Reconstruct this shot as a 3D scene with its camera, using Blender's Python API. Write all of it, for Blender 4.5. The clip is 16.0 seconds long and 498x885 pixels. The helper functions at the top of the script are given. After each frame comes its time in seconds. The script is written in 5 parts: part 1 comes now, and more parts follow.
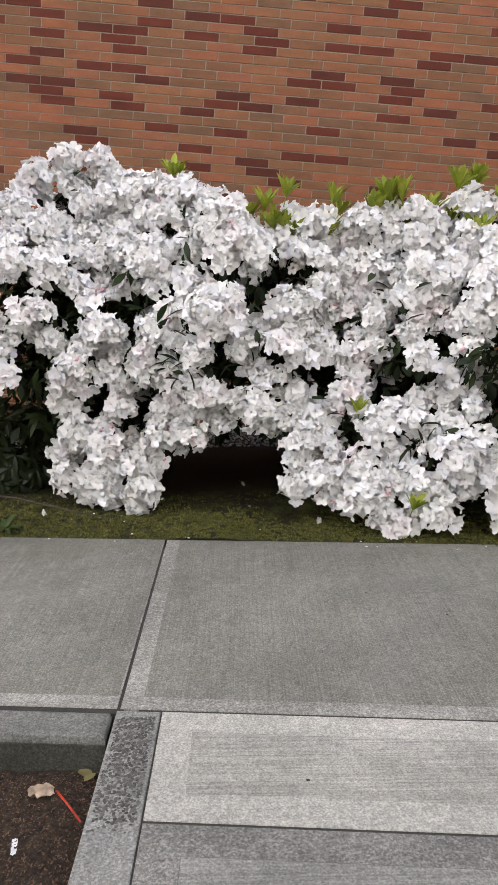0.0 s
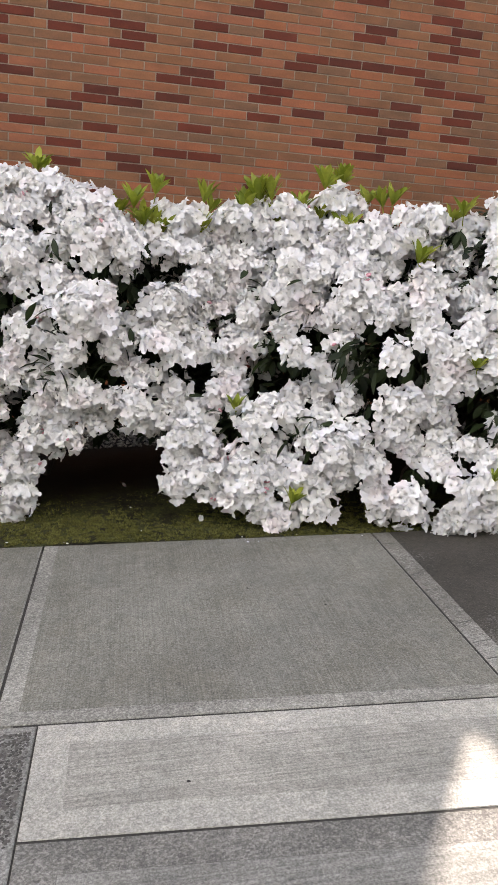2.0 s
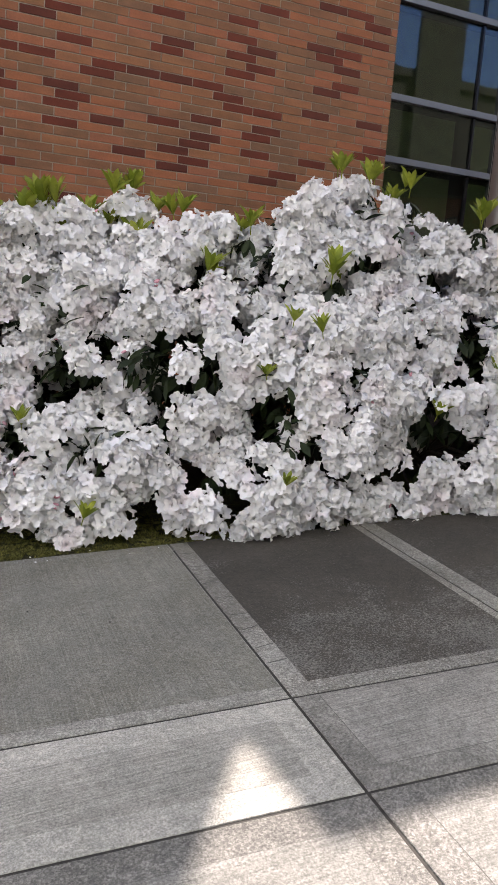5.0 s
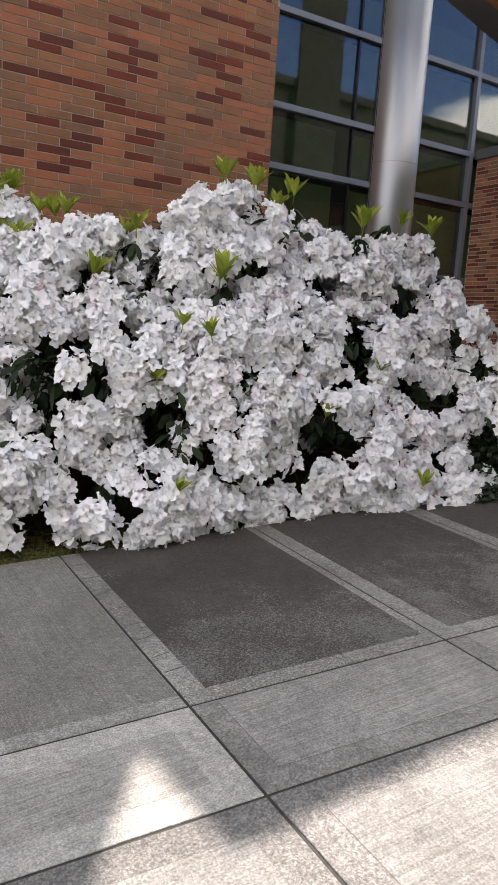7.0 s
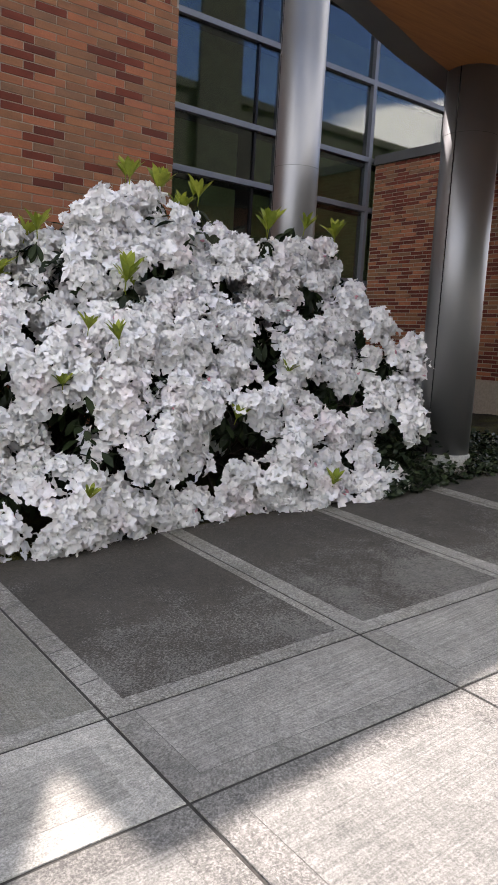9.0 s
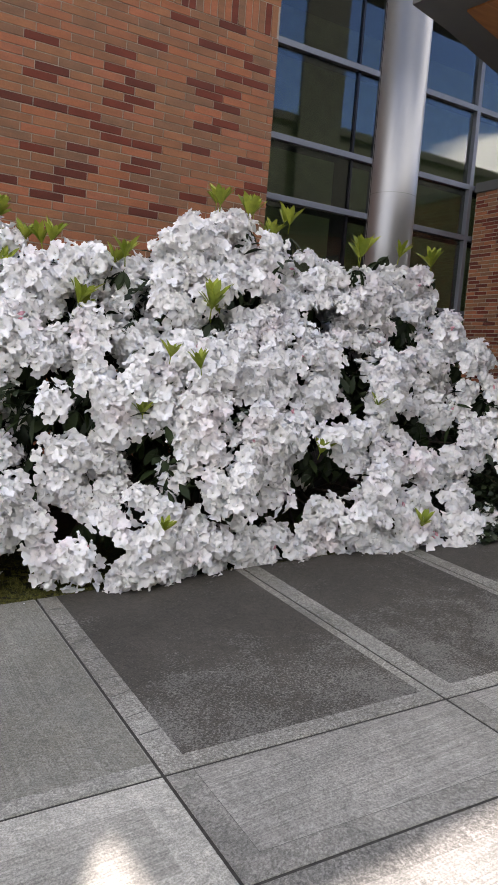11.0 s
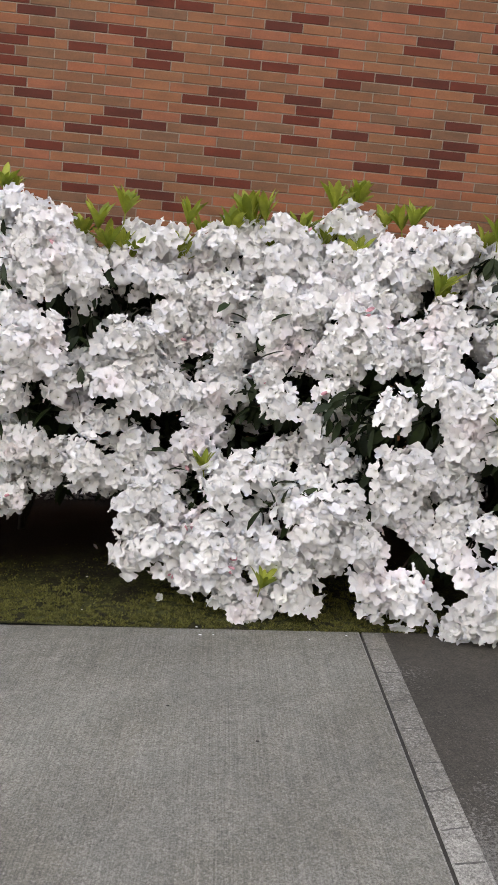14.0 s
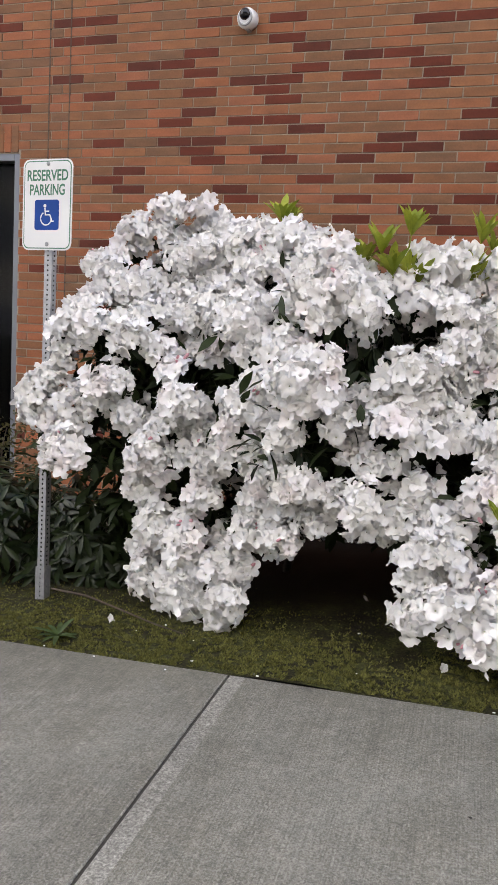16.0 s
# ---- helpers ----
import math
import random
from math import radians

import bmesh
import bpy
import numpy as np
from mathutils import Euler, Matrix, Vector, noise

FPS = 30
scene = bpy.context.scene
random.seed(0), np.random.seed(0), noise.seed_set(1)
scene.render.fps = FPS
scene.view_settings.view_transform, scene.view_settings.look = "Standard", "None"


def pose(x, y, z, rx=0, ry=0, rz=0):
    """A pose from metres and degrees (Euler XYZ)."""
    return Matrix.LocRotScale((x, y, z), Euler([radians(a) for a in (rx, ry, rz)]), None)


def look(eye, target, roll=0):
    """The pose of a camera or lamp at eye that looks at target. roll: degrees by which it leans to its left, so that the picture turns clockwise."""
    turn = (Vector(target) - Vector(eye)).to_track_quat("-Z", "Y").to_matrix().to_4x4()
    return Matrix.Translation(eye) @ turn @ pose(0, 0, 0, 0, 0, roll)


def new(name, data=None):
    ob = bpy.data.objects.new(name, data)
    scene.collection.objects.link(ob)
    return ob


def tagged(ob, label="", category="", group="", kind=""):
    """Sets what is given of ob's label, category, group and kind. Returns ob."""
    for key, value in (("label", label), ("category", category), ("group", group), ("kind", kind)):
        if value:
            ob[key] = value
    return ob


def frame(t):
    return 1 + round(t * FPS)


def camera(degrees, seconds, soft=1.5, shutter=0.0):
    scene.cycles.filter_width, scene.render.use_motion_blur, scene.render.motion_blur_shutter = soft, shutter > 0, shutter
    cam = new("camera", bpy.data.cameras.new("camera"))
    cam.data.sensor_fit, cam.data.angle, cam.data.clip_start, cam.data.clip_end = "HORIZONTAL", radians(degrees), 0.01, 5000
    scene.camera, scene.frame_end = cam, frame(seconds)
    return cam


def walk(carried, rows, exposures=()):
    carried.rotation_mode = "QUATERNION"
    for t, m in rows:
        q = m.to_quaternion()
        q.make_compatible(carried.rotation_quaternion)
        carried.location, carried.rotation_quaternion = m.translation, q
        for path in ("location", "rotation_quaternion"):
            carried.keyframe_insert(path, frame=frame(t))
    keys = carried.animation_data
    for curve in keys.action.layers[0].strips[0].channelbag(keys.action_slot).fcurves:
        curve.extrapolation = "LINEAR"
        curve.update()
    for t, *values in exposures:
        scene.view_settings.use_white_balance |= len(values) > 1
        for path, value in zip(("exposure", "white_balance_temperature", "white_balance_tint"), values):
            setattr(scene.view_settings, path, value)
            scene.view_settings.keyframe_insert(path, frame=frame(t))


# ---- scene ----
import collections

EXPOSURE, KELVIN, TINT, SKY, SUNLIGHT = 2.18, 8650, 18, 0.10, 4.6
cam = camera(37.6, 16.0, 1.3)
PATH = [
    (0, (-1.864, -1.881, 1.258), (-1.81, 0.076, 0.849), 4.4),
    (0.5, (-1.846, -1.875, 1.252), (-1.724, 0.082, 0.858), 4.3),
    (1, (-1.832, -1.875, 1.259), (-1.609, 0.074, 0.87), 4.7),
    (1.5, (-1.826, -1.87, 1.258), (-1.533, 0.07, 0.872), 4.7),
    (2, (-1.804, -1.871, 1.266), (-1.45, 0.058, 0.871), 4.1),
    (2.5, (-1.766, -1.862, 1.245), (-1.368, 0.062, 0.871), 4.8),
    (3, (-1.671, -1.868, 1.249), (-1.232, 0.047, 0.877), 5.6),
    (3.5, (-1.602, -1.875, 1.241), (-1.111, 0.03, 0.877), 6.1),
    (4, (-1.579, -1.877, 1.258), (-0.971, -0.005, 0.902), 5.6),
    (4.2, (-1.567, -1.863, 1.251), (-0.919, -0.001, 0.915), 5.2),
    (6.3, (-1.501, -1.833, 1.231), (-0.589, -0.081, 0.914), 4.0),
    (6.5, (-1.504, -1.835, 1.23), (-0.566, -0.095, 0.927), 4.0),
    (7, (-1.507, -1.831, 1.243), (-0.482, -0.14, 0.948), 3.9),
    (7.5, (-1.498, -1.837, 1.242), (-0.405, -0.189, 0.949), 4.0),
    (8, (-1.496, -1.846, 1.231), (-0.341, -0.24, 0.934), 4.2),
    (8.2, (-1.489, -1.844, 1.225), (-0.314, -0.251, 0.934), 4.0),
    (9.25, (-1.508, -1.802, 1.247), (-0.278, -0.249, 0.979), 3.2),
    (10.3, (-1.534, -1.756, 1.265), (-0.358, -0.158, 1.017), 2.3),
    (10.5, (-1.51, -1.739, 1.267), (-0.378, -0.109, 1.018), 2.0),
    (11, (-1.366, -1.687, 1.256), (-0.339, 0.016, 1.042), 4.4),
    (11.5, (-1.26, -1.656, 1.267), (-0.357, 0.113, 1.023), 5.1),
    (12, (-1.272, -1.575, 1.273), (-0.45, 0.23, 1.012), 4.5),
    (12.5, (-1.319, -1.43, 1.281), (-0.547, 0.394, 1.007), 2.5),
    (13, (-1.274, -1.352, 1.271), (-0.756, 0.557, 0.975), 2.7),
    (13.5, (-1.181, -1.236, 1.268), (-0.886, 0.721, 0.983), 4.8),
    (14, (-1.117, -1.197, 1.287), (-1.019, 0.777, 0.981), 5.1),
    (14.5, (-1.147, -1.106, 1.27), (-1.219, 0.87, 0.971), 4.0),
    (15, (-1.25, -0.993, 1.279), (-1.416, 0.983, 1.018), 2.2),
    (15.5, (-1.28, -0.906, 1.281), (-1.701, 1.033, 1.026), 2.5),
    (16, (-1.312, -0.859, 1.263), (-1.881, 1.04, 0.999), 3.5),
]
walk(cam, [(t, look(eye, target, roll)) for t, eye, target, roll in PATH], [(t, EXPOSURE + dim, KELVIN + warm, TINT) for t, dim, warm in (
    (0.0, -0.10, 0), (2.0, -0.20, 0), (3.0, -0.33, 0), (4.2, -0.50, -200), (6.5, -0.49, -300), (8.2, -0.54, -640), (10.5, -0.44, -680),
    (12.0, -0.17, 0), (13.0, -0.17, 0), (16.0, -0.14, 0))])

# ---- world and sun ----
SUN = Vector((0.414, 0.618, 0.760)).normalized()
world = bpy.data.worlds.new("sky")
scene.world = world
world.use_nodes = True
wn, wl = world.node_tree.nodes, world.node_tree.links
wn.clear()
sky = wn.new("ShaderNodeTexSky")
sky.sky_type, sky.sun_disc = "NISHITA", False
sky.sun_elevation = math.asin(SUN.z)
sky.sun_rotation = math.atan2(SUN.x, SUN.y)
sky.air_density, sky.dust_density, sky.ozone_density = 0.8, 0.1, 4.5
tex = wn.new("ShaderNodeTexCoord")
stretch = wn.new("ShaderNodeMapping")
stretch.inputs["Scale"].default_value = (1.0, 1.0, 2.6)
puff = wn.new("ShaderNodeTexNoise")
puff.inputs["Scale"].default_value, puff.inputs["Detail"].default_value, puff.inputs["Roughness"].default_value = 2.1, 7.0, 0.55
edge = wn.new("ShaderNodeMapRange")
edge.inputs["From Min"].default_value, edge.inputs["From Max"].default_value = 0.80, 0.87
cloud = wn.new("ShaderNodeMix")
cloud.data_type = "RGBA"
relief = wn.new("ShaderNodeTexNoise")
relief.inputs["Scale"].default_value, relief.inputs["Detail"].default_value, relief.inputs["Roughness"].default_value = 5.5, 6.0, 0.6
tops = wn.new("ShaderNodeValToRGB")
tops.color_ramp.elements[0].position, tops.color_ramp.elements[0].color = 0.40, (3.6, 4.5, 6.0, 1)
tops.color_ramp.elements[1].position, tops.color_ramp.elements[1].color = 0.58, (10.3, 11.5, 13.2, 1)
back = wn.new("ShaderNodeBackground")
back.inputs["Strength"].default_value = SKY
wout = wn.new("ShaderNodeOutputWorld")
wl.new(tex.outputs["Generated"], stretch.inputs["Vector"])
wl.new(stretch.outputs["Vector"], puff.inputs["Vector"])
wl.new(stretch.outputs["Vector"], relief.inputs["Vector"])
wl.new(relief.outputs["Fac"], tops.inputs["Fac"])
wl.new(tops.outputs["Color"], cloud.inputs["B"])
height = wn.new("ShaderNodeSeparateXYZ")
low = wn.new("ShaderNodeValToRGB")      # low cloud bank, clear above it, broken cloud overhead added unseen as fill light
for k, (at, v) in enumerate(((0.0, 0.40), (0.285, 0.40), (0.345, 0.08), (0.40, 0.08), (0.47, 0.44), (0.72, 0.42), (0.92, 0.24))):
    el = low.color_ramp.elements[k] if k < 2 else low.color_ramp.elements.new(at)
    el.position, el.color = at, (v, v, v, 1)
bank = wn.new("ShaderNodeMath")
wl.new(tex.outputs["Generated"], height.inputs["Vector"])
wl.new(height.outputs["Z"], low.inputs["Fac"])
wl.new(puff.outputs["Fac"], bank.inputs[0])
wl.new(low.outputs["Color"], bank.inputs[1])
wl.new(bank.outputs["Value"], edge.inputs["Value"])
wl.new(edge.outputs["Result"], cloud.inputs["Factor"])
deep = wn.new("ShaderNodeMix")
deep.data_type, deep.blend_type = "RGBA", "MULTIPLY"
deep.inputs["Factor"].default_value, deep.inputs["B"].default_value = 1.0, (0.72, 0.885, 1.12, 1)
wl.new(sky.outputs["Color"], deep.inputs["A"])
wl.new(deep.outputs["Result"], cloud.inputs["A"])
wl.new(cloud.outputs["Result"], back.inputs["Color"])
wl.new(back.outputs["Background"], wout.inputs["Surface"])
lamp = bpy.data.lights.new("sun", "SUN")
lamp.energy, lamp.angle, lamp.color = SUNLIGHT, radians(0.55), (0.84, 0.87, 1.0)
sun = new("sun", lamp)
sun.matrix_world = look(SUN * 40, (0, 0, 0))


# ---- materials ----
def ramp(nt, stops, fac):
    r = nt.nodes.new("ShaderNodeValToRGB")
    while len(r.color_ramp.elements) < len(stops):
        r.color_ramp.elements.new(0.5)
    for e, (p, c) in zip(r.color_ramp.elements, stops):
        e.position, e.color = p, (*c, 1)
    nt.links.new(fac, r.inputs["Fac"])
    return r.outputs["Color"]


def noise_tex(nt, scale, detail=4.0, rough=0.55, stretch=None, kind="Object"):
    co = nt.nodes.new("ShaderNodeTexCoord").outputs[kind]
    if kind == "World":
        co = nt.nodes.new("ShaderNodeNewGeometry").outputs["Position"]
    if stretch:
        m = nt.nodes.new("ShaderNodeMapping")
        m.inputs["Scale"].default_value = stretch
        nt.links.new(co, m.inputs["Vector"])
        co = m.outputs["Vector"]
    n = nt.nodes.new("ShaderNodeTexNoise")
    n.inputs["Scale"].default_value, n.inputs["Detail"].default_value, n.inputs["Roughness"].default_value = scale, detail, rough
    nt.links.new(co, n.inputs["Vector"])
    return n.outputs["Fac"]


def place_noise(nt, scale, detail=4.0, rough=0.55, stretch=(1, 1, 1)):
    """Noise laid over the place itself, so that neighbouring pieces differ."""
    g = nt.nodes.new("ShaderNodeNewGeometry")
    m = nt.nodes.new("ShaderNodeMapping")
    m.inputs["Scale"].default_value = stretch
    n = nt.nodes.new("ShaderNodeTexNoise")
    n.inputs["Scale"].default_value, n.inputs["Detail"].default_value, n.inputs["Roughness"].default_value = scale, detail, rough
    nt.links.new(g.outputs["Position"], m.inputs["Vector"])
    nt.links.new(m.outputs["Vector"], n.inputs["Vector"])
    return n.outputs["Fac"]


def mix(nt, a, b, fac, mode="MIX"):
    m = nt.nodes.new("ShaderNodeMix")
    m.data_type, m.blend_type = "RGBA", mode
    for key, v in (("A", a), ("B", b), ("Factor", fac)):
        if isinstance(v, tuple):
            m.inputs[key].default_value = (*v, 1)
        elif isinstance(v, (int, float)):
            m.inputs[key].default_value = v
        else:
            nt.links.new(v, m.inputs[key])
    return m.outputs["Result"]


def material(name, rough=0.7, metal=0.0, spec=0.5):
    m = bpy.data.materials.new(name)
    m.use_nodes = True
    nt = m.node_tree
    b = nt.nodes["Principled BSDF"]
    b.inputs["Roughness"].default_value, b.inputs["Metallic"].default_value = rough, metal
    b.inputs["Specular IOR Level"].default_value = spec
    return m, nt, b


def bump(nt, b, height, strength, distance):
    n = nt.nodes.new("ShaderNodeBump")
    n.inputs["Strength"].default_value, n.inputs["Distance"].default_value = strength, distance
    nt.links.new(height, n.inputs["Height"])
    nt.links.new(n.outputs["Normal"], b.inputs["Normal"])


def plain(name, colour, rough=0.6, metal=0.0, vary=0.12, scale=6.0):
    m, nt, b = material(name, rough, metal)
    lo = tuple(c * (1 - vary) for c in colour)
    hi = tuple(min(1, c * (1 + vary)) for c in colour)
    nt.links.new(ramp(nt, ((0.3, lo), (0.7, hi)), place_noise(nt, scale)), b.inputs["Base Color"])
    return m


def brick_material(name, single, tones):
    m, nt, b = material(name, 0.85, 0, 0.25)
    if single:
        rnd = nt.nodes.new("ShaderNodeObjectInfo").outputs["Random"]
    else:
        rnd = nt.nodes.new("ShaderNodeNewGeometry").outputs["Random Per Island"]
    r = nt.nodes.new("ShaderNodeValToRGB")
    r.color_ramp.interpolation = "CONSTANT"
    while len(r.color_ramp.elements) < len(tones):
        r.color_ramp.elements.new(0.5)
    for k, (e, c) in enumerate(zip(r.color_ramp.elements, tones)):
        e.position, e.color = k / len(tones), (*c, 1)
    nt.links.new(rnd, r.inputs["Fac"])
    grain = place_noise(nt, 55, 5, 0.7)
    soft = place_noise(nt, 5, 3, 0.5, (1, 1, 3))
    c = mix(nt, r.outputs["Color"], ramp(nt, ((0.25, (0.62, 0.60, 0.58)), (0.75, (1.3, 1.3, 1.3))), grain), 0.55, "MULTIPLY")
    c = mix(nt, c, ramp(nt, ((0.3, (0.8, 0.82, 0.82)), (0.7, (1.12, 1.08, 1.05))), soft), 1.0, "MULTIPLY")
    nt.links.new(c, b.inputs["Base Color"])
    bump(nt, b, place_noise(nt, 160, 4, 0.7), 0.5, 0.002)
    return m


def concrete(name, colour, broom=None, stain=0.25, mottle=0.0, dark=None, damp_shade=(0.0, 0.0)):
    """broom: the way of the fine brushed lines; mottle: coarse worn speckle; dark and the range after it: damp algae
    with the bushes' shade painted in, thinning towards the front.
    """
    m, nt, b = material(name, 0.88, 0, 0.3)
    colour = (colour[0], colour[1], colour[2] * 0.98)
    lo = tuple(c * (1 - stain) for c in colour)
    hi = tuple(c * (1 + stain) for c in colour)
    c = ramp(nt, ((0.32, lo), (0.68, hi)), place_noise(nt, 1.7, 5, 0.6))
    c = mix(nt, c, ramp(nt, ((0.36, (0.86, 0.87, 0.85)), (0.64, (1.10, 1.09, 1.07))), place_noise(nt, 6.5, 6, 0.7)), 0.8, "MULTIPLY")
    grit = place_noise(nt, 150, 3, 0.75)
    c = mix(nt, c, ramp(nt, ((0.36, (0.60, 0.60, 0.60)), (0.64, (1.36, 1.36, 1.36))), grit), 0.85, "MULTIPLY")
    mid = place_noise(nt, 38, 6, 0.75)
    c = mix(nt, c, ramp(nt, ((0.38, (0.74, 0.74, 0.74)), (0.62, (1.20, 1.20, 1.20))), mid), 0.55 + mottle * 0.45, "MULTIPLY")
    if mottle:
        worn = place_noise(nt, 105, 3, 0.7)
        c = mix(nt, c, ramp(nt, ((0.46, (1 - mottle * 0.55,) * 3), (0.56, (1.12, 1.12, 1.12))), worn), 1.0, "MULTIPLY")
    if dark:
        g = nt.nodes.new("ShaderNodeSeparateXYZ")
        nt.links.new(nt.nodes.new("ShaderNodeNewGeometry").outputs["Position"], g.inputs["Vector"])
        wet_shade = nt.nodes.new("ShaderNodeMapRange")
        wet_shade.inputs["From Min"].default_value, wet_shade.inputs["From Max"].default_value = damp_shade
        wet_shade.inputs["To Min"].default_value, wet_shade.inputs["To Max"].default_value = -0.015, 0.105
        nt.links.new(g.outputs["Y"], wet_shade.inputs["Value"])
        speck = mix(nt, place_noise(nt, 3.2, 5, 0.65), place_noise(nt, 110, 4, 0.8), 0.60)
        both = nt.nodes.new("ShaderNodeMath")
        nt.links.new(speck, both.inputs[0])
        nt.links.new(wet_shade.outputs["Result"], both.inputs[1])
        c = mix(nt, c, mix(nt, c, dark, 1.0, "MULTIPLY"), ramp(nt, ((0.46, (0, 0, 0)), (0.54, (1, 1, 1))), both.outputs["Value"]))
    height = mid
    if broom:
        lines = place_noise(nt, 1.0, 2, 0.6, broom)
        c = mix(nt, c, ramp(nt, ((0.35, (0.78, 0.78, 0.78)), (0.65, (1.18, 1.18, 1.18))), lines), 0.62 if broom[0] > 2 else 0.85, "MULTIPLY")
        height = mix(nt, mid, lines, 0.5)
    nt.links.new(c, b.inputs["Base Color"])
    bump(nt, b, mix(nt, height, grit, 0.4), 0.5, 0.005)
    return m


def petal(name, white, amount=0.25):
    m, nt, b = material(name, 0.6, 0, 0.25)
    rnd = nt.nodes.new("ShaderNodeNewGeometry").outputs["Random Per Island"]
    tone = ramp(nt, ((0.0, tuple(c * 0.95 for c in white)), (0.5, white), (1.0, tuple(min(0.94, c * 1.05) for c in white))), rnd)
    blush = mix(nt, tone, (0.88, 0.66, 0.68), ramp(nt, ((0.55, (0, 0, 0)), (0.75, (0.30, 0.30, 0.30))), place_noise(nt, 4.5, 2, 0.5)))
    crease = mix(nt, blush, ramp(nt, ((0.3, (0.94, 0.94, 0.95)), (0.7, (1.03, 1.03, 1.03))), noise_tex(nt, 90, 3, 0.6)), 0.8, "MULTIPLY")
    nt.links.new(crease, b.inputs["Base Color"])
    thin = nt.nodes.new("ShaderNodeBsdfTranslucent")
    nt.links.new(crease, thin.inputs["Color"])
    both = nt.nodes.new("ShaderNodeMixShader")
    both.inputs["Fac"].default_value = amount
    nt.links.new(b.outputs["BSDF"], both.inputs[1])
    nt.links.new(thin.outputs["BSDF"], both.inputs[2])
    nt.links.new(both.outputs["Shader"], nt.nodes["Material Output"].inputs["Surface"])
    return m


def leaf_material(name, lo, hi, rough=0.42, amount=0.15):
    m, nt, b = material(name, rough, 0, 0.3)
    rnd = nt.nodes.new("ShaderNodeNewGeometry").outputs["Random Per Island"]
    c = ramp(nt, ((0.0, lo), (1.0, hi)), rnd)
    c = mix(nt, c, ramp(nt, ((0.3, (0.75, 0.78, 0.7)), (0.7, (1.2, 1.18, 1.1))), place_noise(nt, 35, 3)), 0.8, "MULTIPLY")
    nt.links.new(c, b.inputs["Base Color"])
    thin = nt.nodes.new("ShaderNodeBsdfTranslucent")
    nt.links.new(c, thin.inputs["Color"])
    both = nt.nodes.new("ShaderNodeMixShader")
    both.inputs["Fac"].default_value = amount
    nt.links.new(b.outputs["BSDF"], both.inputs[1])
    nt.links.new(thin.outputs["BSDF"], both.inputs[2])
    nt.links.new(both.outputs["Shader"], nt.nodes["Material Output"].inputs["Surface"])
    return m


TONES = ((0.342, 0.122, 0.059), (0.265, 0.115, 0.058), (0.318, 0.122, 0.062), (0.243, 0.115, 0.062), (0.365, 0.128, 0.065),
         (0.294, 0.130, 0.065), (0.342, 0.126, 0.068), (0.247, 0.110, 0.058), (0.332, 0.138, 0.068), (0.222, 0.112, 0.064))
DARK_TONES = ((0.144, 0.034, 0.020), (0.162, 0.038, 0.022), (0.124, 0.033, 0.021))
BRICK = brick_material("brick_red", False, TONES)
BRICK_PIECE = brick_material("brick_red_piece", True, TONES)
BRICK_DARK = brick_material("brick_maroon", False, DARK_TONES)
BRICK_DARK_PIECE = brick_material("brick_maroon_piece", True, DARK_TONES)
MORTAR = plain("mortar", (0.34, 0.280, 0.215), 0.95, 0, 0.15, 40)
BROOM_Y, BROOM_X = (220, 1.6, 1), (1.4, 120, 1)
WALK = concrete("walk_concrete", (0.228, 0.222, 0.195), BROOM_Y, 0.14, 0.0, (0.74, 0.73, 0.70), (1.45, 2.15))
WALK_EDGE = concrete("walk_margin", (0.292, 0.283, 0.254), None, 0.25, 0.45)
PALE = concrete("pale_concrete", (0.339, 0.326, 0.292), BROOM_X, 0.10)
PALE_EDGE = concrete("pale_margin", (0.403, 0.389, 0.351), None, 0.12, 0.12)
DARK = concrete("damp_shaded_concrete", (0.190, 0.182, 0.165), None, 0.2, 0.0, (0.34, 0.322, 0.298), (0.15, 1.2))
DARK_EDGE = concrete("damp_shaded_margin", (0.325, 0.315, 0.288), None, 0.25, 0.3, (0.58, 0.57, 0.55), (0.6, 1.9))
GREY = concrete("grey_concrete", (0.284, 0.273, 0.249), BROOM_X, 0.14, 0.0)
GREY_EDGE = concrete("grey_margin", (0.240, 0.231, 0.209), None, 0.28, 0.30)
APRON = concrete("apron_concrete", (0.213, 0.209, 0.191), BROOM_X, 0.16, 0.04)
APRON_EDGE = concrete("apron_margin", (0.212, 0.205, 0.187), None, 0.28, 0.55)
KERB = concrete("kerb_concrete", (0.243, 0.239, 0.222), None, 0.28, 0.35)
KERB_DIRTY = concrete("dirty_kerb", (0.149, 0.149, 0.135), None, 0.35, 0.35)
# moss and the upright face's shade, painted as one dark colour
MOSS_SHADE = concrete("mossy_shaded_kerb_face", (0.055, 0.056, 0.046), None, 0.4, 0.4)
SCORE = plain("score_line", (0.115, 0.110, 0.097), 0.95, 0, 0.3, 60)
SEALANT = plain("joint_sealant", (0.09, 0.06, 0.045), 0.9)
JOINT = plain("joint_dirt", (0.040, 0.037, 0.030), 0.95, 0, 0.3, 60)
ASPHALT = concrete("asphalt", (0.072, 0.072, 0.070), None, 0.2)
STEEL = plain("brushed_steel", (0.29, 0.29, 0.285), 0.42, 0.85, 0.03, 2)
STEEL_DARK = plain("dark_fascia", (0.10, 0.10, 0.095), 0.5, 0.3, 0.12, 3)
ALU = plain("aluminium", (0.17, 0.18, 0.20), 0.4, 0.5, 0.06, 4)
ZINC = plain("galvanised", (0.38, 0.39, 0.40), 0.5, 0.6, 0.15, 40)
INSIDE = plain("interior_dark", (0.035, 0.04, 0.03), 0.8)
WHITE_PAINT = plain("white_paint", (0.78, 0.79, 0.78), 0.4, 0, 0.03)
